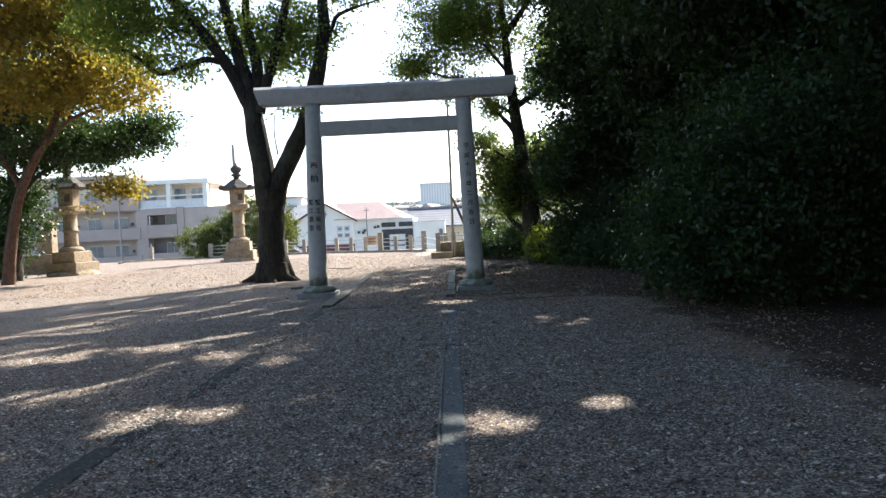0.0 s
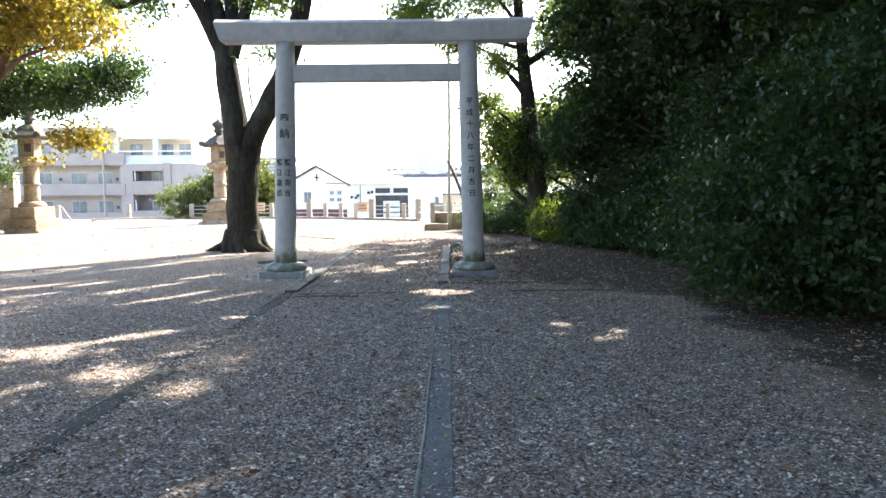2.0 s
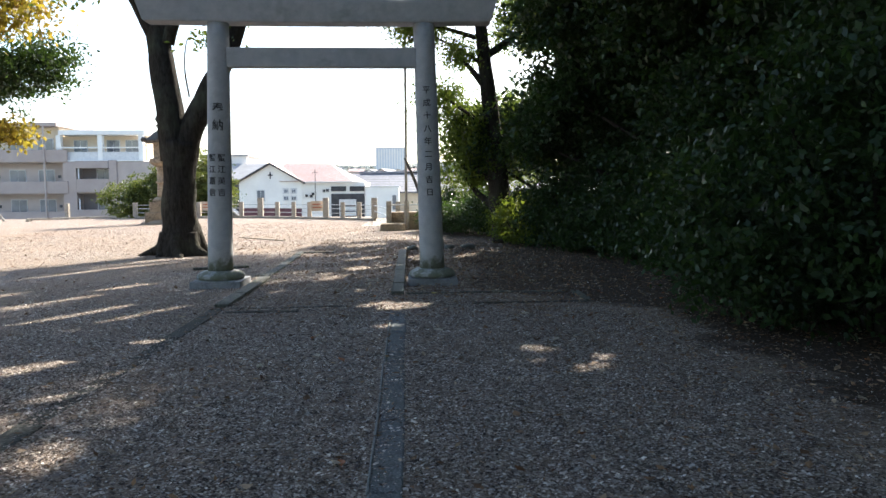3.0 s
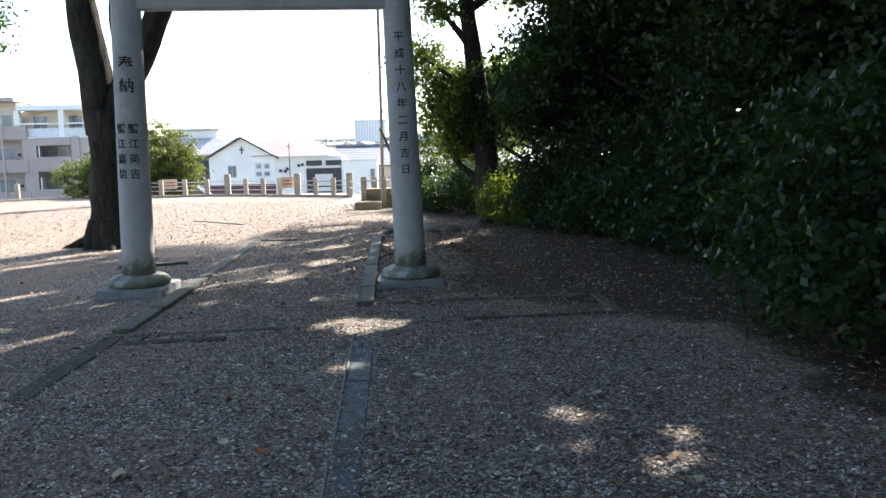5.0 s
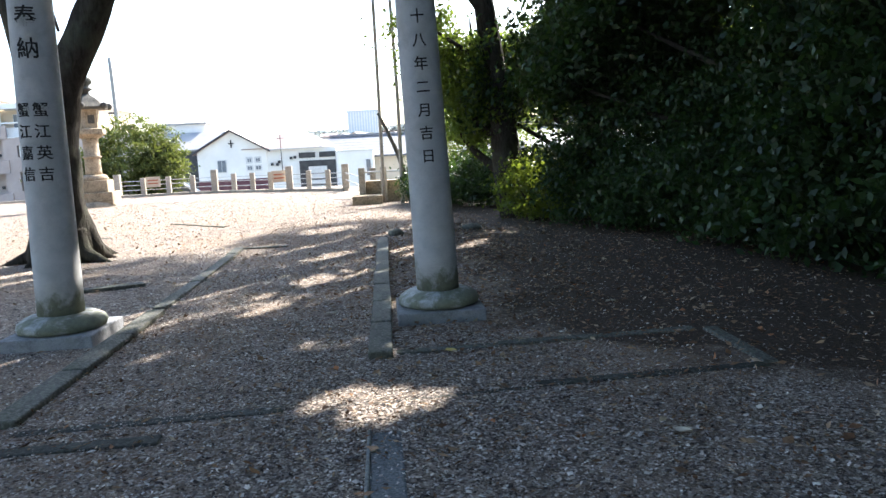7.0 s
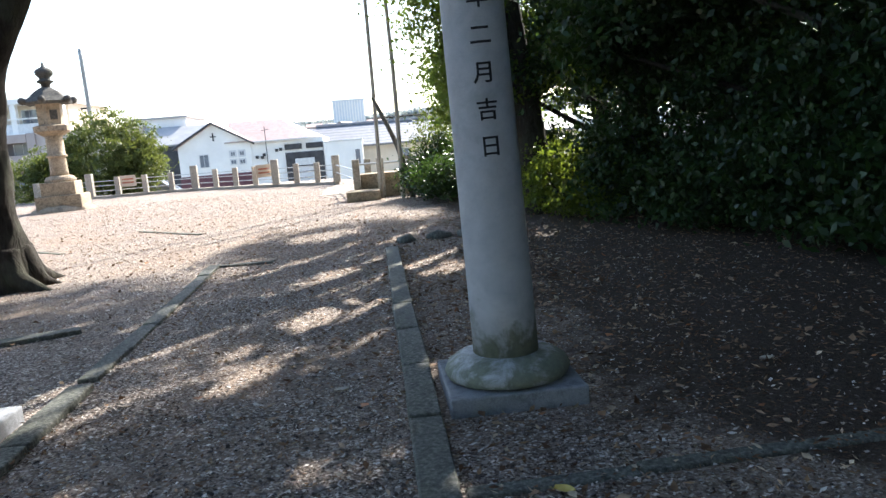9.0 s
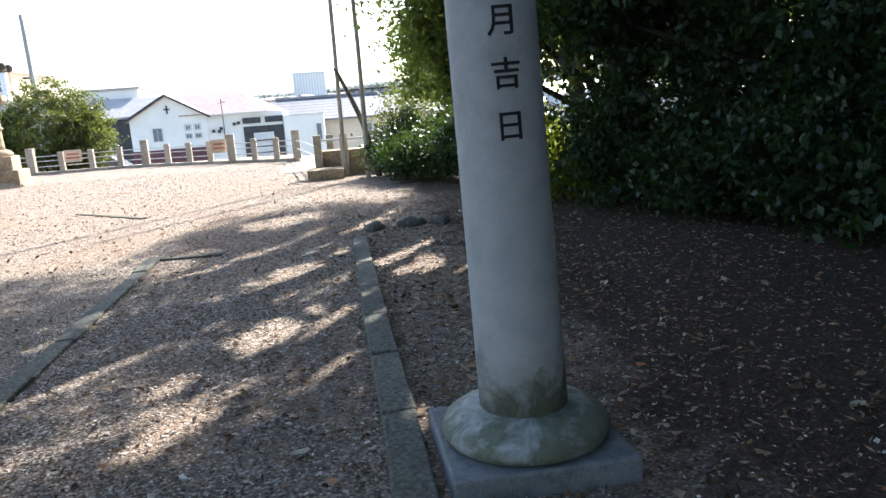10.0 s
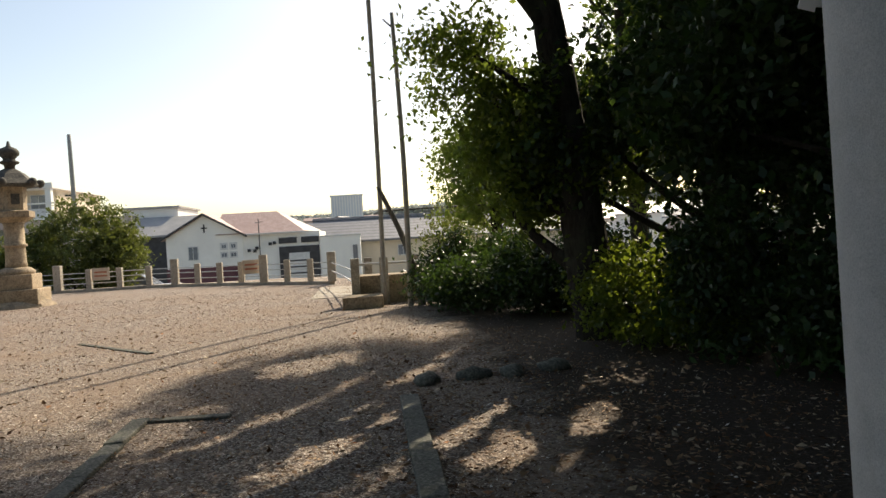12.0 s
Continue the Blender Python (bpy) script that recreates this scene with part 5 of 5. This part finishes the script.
part("roof_slab", box(-13, 13, -0.8, 12.5, 32.502, 33.3), M_FAR_WALL_HAZED, block)

# houses of the town
rng = random.Random(5)
walls_of, roofs_of = [M_WHITE, M_CREAM, M_APT_LIGHT, M_WHITE], [M_ROOF_GREY, M_ROOF_GREY, M_ROOF_RED, M_ROOF_PALE, M_ROOF_GREY]
for k in range(150):
    y = 100 + 420 * rng.random() ** 1.3
    x = y * rng.uniform(-0.62, 0.5)
    w, d, h = rng.uniform(7, 12), rng.uniform(7, 11), rng.uniform(4.6, 6.4)
    z = ground_height(x, y)
    t = thing("far_house", (x, y, z), "distant small house with a pitched roof", "house", "houses of the town", rng.choice((0, 90, 12, -20)))
    wm, rm = rng.choice(walls_of), rng.choice(roofs_of)
    part("wall", gable_wall(-w / 2, w / 2, -d / 2, d / 2, -1.0, h, h + 1.8), wm, t)
    part("roof", gable_roof(-w / 2, w / 2, -d / 2, d / 2, h + 0.01, h + 1.81, 0.5, 0.2), rm, t)
    for i in (-1, 1):
        part("window", box(i * w * 0.25 - 0.8, i * w * 0.25 + 0.8, -d / 2 - 0.06, -d / 2 - 0.005, h - 2.0, h - 0.8), M_GLASS, t)

# wooded hills on the skyline, their haze painted as a pale leaf colour
rng_n = np.random.default_rng(77)
hill_pts = []
for cx, cy, rx, rz in ((-290, 1150, 90, 14), (-120, 700, 60, 4), (120, 1000, 200, 15), (380, 1150, 260, 20), (-800, 1300, 260, 16), (-20, 1250, 400, 8)):
    n = 3500
    u = rng_n.uniform(-1, 1, n)
    hgt = (1 - u ** 2) * rng_n.uniform(0.0, 1.0, n) ** 0.5
    base = 0.0355 * (cy - 90) - 5.2
    cx += 0.02 * cy
    hill_pts.append(np.stack([cx + u * rx, cy + rng_n.uniform(-25, 25, n), base + hgt * rz], axis=1))
hill = quads("backdrop", leaf_quads(np.concatenate(hill_pts), 9.0, rng_n, 0.0), M_HILL_HAZED)
tagged(hill, "wooded hills on the skyline, haze put into their colour", "hills", kind="structure")


# ---- kerbs, chips and fallen leaves ----
def kerb_line(name, label, p, q, width, top, length, mat=None, depth=0.12, wander=0.012):
    """A row of single kerb stones from p to q."""
    t = tagged(thing(name, (0, 0, 0), label, "kerb"), kind="structure")
    p, q = Vector((*p, 0)), Vector((*q, 0))
    n = max(1, round((q - p).length / length))
    ang = math.degrees(math.atan2(q.y - p.y, q.x - p.x))
    for k in range(n):
        ln = (q - p).length / n
        c = p + (q - p) * (k + 0.5) / n
        s = part("kerb_stone", box(-ln / 2 + 0.006, ln / 2 - 0.006, -width / 2, width / 2, -depth, 0, 0.012, jitter=0.004), mat or M_KERB, t)
        s.matrix_basis = pose(c.x + random.uniform(-wander, wander), c.y + random.uniform(-wander, wander), top + random.uniform(-0.006, 0.006), random.uniform(-0.5, 0.5), random.uniform(-0.4, 0.4), ang + random.uniform(-0.6, 0.6))
    return t


kerb_line("kerb_left", "worn grey kerb stones sunk nearly flush in gravel", (-2.34, 2.0), (-2.34, 12.25), 0.165, 0.007, 0.85, M_KERB_SHADED, wander=0.015)
kerb_line("kerb_left", "raised worn stone kerb along the path", (-2.31, 12.36), (-2.37, 15.35), 0.165, 0.045, 0.98)
kerb_line("kerb_left", "broad worn kerb stones beyond the gate", (-2.37, 15.5), (-2.49, 20.2), 0.145, 0.03, 0.78)
kerb_line("kerb_cross", "worn kerb stones across the path", (-2.42, 20.15), (-1.72, 20.1), 0.11, 0.03, 0.5)
kerb_line("path_strip", "old blue-grey concrete strip flush in the gravel", (-0.213, 0.5), (-0.213, 11.9), 0.155, 0.011, 1.2, M_STRIP, wander=0.003)
kerb_line("strip_edge", "thin pale edging beside the concrete strip", (-0.302, 0.5), (-0.302, 11.9), 0.018, 0.016, 1.2, M_PALE_EDGE, wander=0.002)
kerb_line("kerb_right", "raised worn stone kerb beside the gate pillar", (-0.24, 13.22), (-0.215, 20.2), 0.168, 0.06, 0.88, wander=0.005)
# joints use the darkened stone, so the groove's shadow is in their colour
kerb_line("cross_joint", "thin sunken edging stones across the gravel", (-2.22, 12.28), (2.1, 12.5), 0.10, 0.005, 1.3, M_KERB_SHADED)
kerb_line("cross_joint", "short edging stones beside the kerb's end", (-2.22, 12.02), (-1.35, 12.02), 0.12, 0.012, 0.9, M_KERB_SHADED)
kerb_line("side_joint", "sunken edging stones beside the wood", (2.13, 12.5), (2.15, 13.4), 0.10, 0.02, 0.9)
kerb_line("gate_joint", "thin edging stones before the pillar", (-0.14, 13.33), (2.05, 13.42), 0.10, 0.018, 0.7)
kerb_line("yard_edging", "flush edging stones across the sunny yard", (-5.2, 26.15), (-3.6, 24.4), 0.10, 0.016, 1.2)
kerb_line("yard_edging", "flush edging stones in the open yard", (-7.0, 24.6), (-5.6, 23.3), 0.10, 0.016, 1.0)
kerb_line("yard_slab", "short flat stone slab by the tree", (-3.9, 16.75), (-3.02, 17.13), 0.2, 0.045, 0.95)


def field_stone(at, s, seed):
    rng = random.Random(seed)
    bm = bmesh.new()
    bmesh.ops.create_icosphere(bm, subdivisions=2, radius=1.0)
    for v in bm.verts:
        k = 1 + 0.3 * noise.noise(v.co * 1.4 + Vector((seed, 0, 0)))
        v.co = Vector((v.co.x * s[0], v.co.y * s[1], v.co.z * s[2])) * k
    ob = mesh_object("edging_rock", bm, M_KERB, None, "", True)
    ob.matrix_basis = pose(*at, 0, 0, rng.uniform(0, 90))
    tagged(ob, "half-buried rough grey edging rock", "rock", "rocks at the kerb's end")


for k, (x, y) in enumerate(((0.02, 20.9), (0.48, 20.96), (0.88, 20.99), (1.35, 21.1))):
    field_stone((x, y, 0.02), (0.2, 0.13, 0.09), k)


def scatter_chips():
    """Loose stone chips, lying flat, thickest near the path."""
    rng = np.random.default_rng(3)
    n = 260000
    x = rng.normal(-0.3, 2.6, n)
    y = 1.0 + rng.gamma(2.2, 4.2, n)
    keep = (np.abs(x) < 7) & (y < 30) & ~((np.abs(y - 14.5) < 0.4) & ((np.abs(x + 2.86) < 0.4) | (np.abs(x - 0.26) < 0.4)))
    keep &= ~((np.abs(x + 0.225) < 0.1) & (y < 11.9) & (rng.random(n) < 0.3))
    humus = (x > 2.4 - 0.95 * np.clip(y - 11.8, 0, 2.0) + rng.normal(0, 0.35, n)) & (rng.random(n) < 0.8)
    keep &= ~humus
    x, y = x[keep], y[keep]
    n = len(x)
    s = rng.gamma(4.0, 0.0018, n) + 0.0042
    a = rng.uniform(0, 2 * np.pi, n)
    v = np.zeros((n, 5, 3))
    asp = rng.uniform(0.3, 0.8, n)
    tilt = rng.normal(0, 0.9, n)
    for k in range(4):
        f = a + k * np.pi / 2
        r = s * (1 if k % 2 == 0 else asp) * rng.uniform(0.75, 1.2, n)
        v[:, k, 0], v[:, k, 1] = x + r * np.cos(f), y + r * np.sin(f)
        v[:, k, 2] = 0.004 + s * (0.14 + 0.3 * tilt * np.cos(f))
    v[:, 4] = np.stack([x, y, np.zeros(n) + 0.006 + s * 0.36], 1)
    tri = np.array([(0, 1, 4), (1, 2, 4), (2, 3, 4), (3, 0, 4)])
    idx = (np.arange(n)[:, None, None] * 5 + tri[None]).reshape(-1)
    me = bpy.data.meshes.new("gravel_chips")
    me.vertices.add(n * 5)
    me.vertices.foreach_set("co", v.reshape(-1).astype(np.float32))
    me.loops.add(len(idx))
    me.loops.foreach_set("vertex_index", idx.astype(np.int32))
    me.polygons.add(len(idx) // 3)
    me.polygons.foreach_set("loop_start", np.arange(0, len(idx), 3, dtype=np.int32))
    me.materials.append(M_CHIPS)
    me.update(calc_edges=True)
    tagged(new("gravel_chips", me), "loose pale and grey stone chips", "gravel", kind="stuff")


scatter_chips()


def scatter_litter():
    rng = np.random.default_rng(4)
    parts = []
    for n, cx, cy, sx, sy in ((1500, 2.6, 16.0, 1.3, 3.0), (1100, 3.0, 10.0, 0.8, 2.5), (2600, 0.8, 18.5, 1.2, 2.5), (1500, 0, 10, 3.2, 5.5), (5000, -5, 27, 5.0, 6.5), (1200, 0.3, 16, 0.5, 2.0)):
        parts.append(np.stack([rng.normal(cx, sx, n), rng.normal(cy, sy, n), np.full(n, 0.022) + rng.uniform(0, 0.012, n)], 1))
    p = np.concatenate(parts)
    keep = (p[:, 1] > 1.5) & (p[:, 1] < 40) & ~((np.abs(p[:, 1] - 14.5) < 0.4) & ((np.abs(p[:, 0] + 2.86) < 0.4) | (np.abs(p[:, 0] - 0.26) < 0.4)))
    p = p[keep]
    q = leaf_quads(p, 0.054, rng, 0.0, 0.22)
    wide = q.mean(axis=1, keepdims=True)
    q[:, 1::2] = wide + (q[:, 1::2] - wide) * rng.uniform(1.0, 2.0, (len(q), 1, 1))
    q[..., 2] = np.maximum(q[..., 2], 0.012)
    tagged(quads("fallen_leaves", q, M_LITTER), "dry brown and tan fallen leaves", "leaves", kind="stuff")


scatter_litter()


def scatter_bits():
    """Crumbled leaf bits and twigs over the path beyond the gate and the sunny yard."""
    rng = np.random.default_rng(8)
    a = np.stack([rng.uniform(-2.4, 1.8, 16000), rng.uniform(11.5, 24.5, 16000)], 1)
    b = np.stack([rng.uniform(-13, 0.5, 32000), 17 + 20 * rng.random(32000)], 1)
    c = np.stack([rng.uniform(1.0, 4.2, 7000), rng.uniform(6.5, 20.0, 7000)], 1)
    e = np.stack([rng.uniform(-9, 2.5, 9000), rng.uniform(2.0, 13.0, 9000)], 1)
    p = np.concatenate([a, b, c, e])
    p = p[~((np.abs(p[:, 1] - 14.5) < 0.42) & ((np.abs(p[:, 0] + 2.86) < 0.4) | (np.abs(p[:, 0] - 0.25) < 0.4)))]
    p = np.concatenate([p, 0.012 + 0.01 * rng.random((len(p), 1))], 1)
    q = leaf_quads(p, 0.036, rng, 0.0, 0.2)
    q[..., 2] = np.maximum(q[..., 2], 0.006)
    tagged(quads("leaf_bits", q, M_BITS), "crumbled brown leaf bits over the gravel", "leaves", kind="stuff")


scatter_bits()


def fallen_leaf(at, size, mat, label, seed):
    """One curled leaf with a pointed tip and a stalk, lying on the gravel."""
    rng = random.Random(seed)
    bm = bmesh.new()
    rows = []
    for k in range(7):
        u = k / 6
        half = 0.36 * math.sin(math.pi * min(1.0, u * 0.94 + 0.06)) ** 0.8 + 0.01
        lift = 0.10 * (u - 0.5) ** 2
        rows.append([bm.verts.new((size * (u - 0.5), size * half * w * 0.8, size * (lift + 0.16 * abs(w) + rng.uniform(0, 0.03)))) for w in (-1, 0, 1)])
    for a, b in zip(rows, rows[1:]):
        for i in range(2):
            bm.faces.new((a[i], a[i + 1], b[i + 1], b[i]))
    tube([(-0.5 * size, 0, 0.03 * size), (-0.75 * size, 0.06 * size, 0.06 * size)], [0.015 * size, 0.01 * size], 5, bm)
    ob = mesh_object("fallen_leaf", bm, mat, None, "", True)
    ob.matrix_basis = pose(*at, 0.012, rng.uniform(-6, 6), rng.uniform(-6, 6), rng.uniform(0, 360))
    tagged(ob, label, "leaf", "single fallen leaves on the path")


ORANGE = [(-0.65, 9.47), (-0.99, 10.37), (-0.45, 7.19)]
YELLOW = [(0.24, 13.25)]
PALE = [(0.18, 10.67), (1.18, 11.56), (-0.86, 9.62), (1.23, 10.14), (-1.26, 9.29), (-0.68, 14.74), (1.75, 14.47)]
for k, (x, y) in enumerate(ORANGE):
    fallen_leaf((x, y), 0.085, M_LEAF_ORANGE, "curled orange-brown fallen leaf on the gravel", 300 + k)
for k, (x, y) in enumerate(YELLOW):
    fallen_leaf((x, y), 0.09, M_LEAF_YELLOW, "yellow fallen leaf on the gravel", 320 + k)
for k, (x, y) in enumerate(PALE):
    fallen_leaf((x, y), 0.09, M_LEAF_PALE, "pale dry fallen leaf on the gravel", 340 + k)
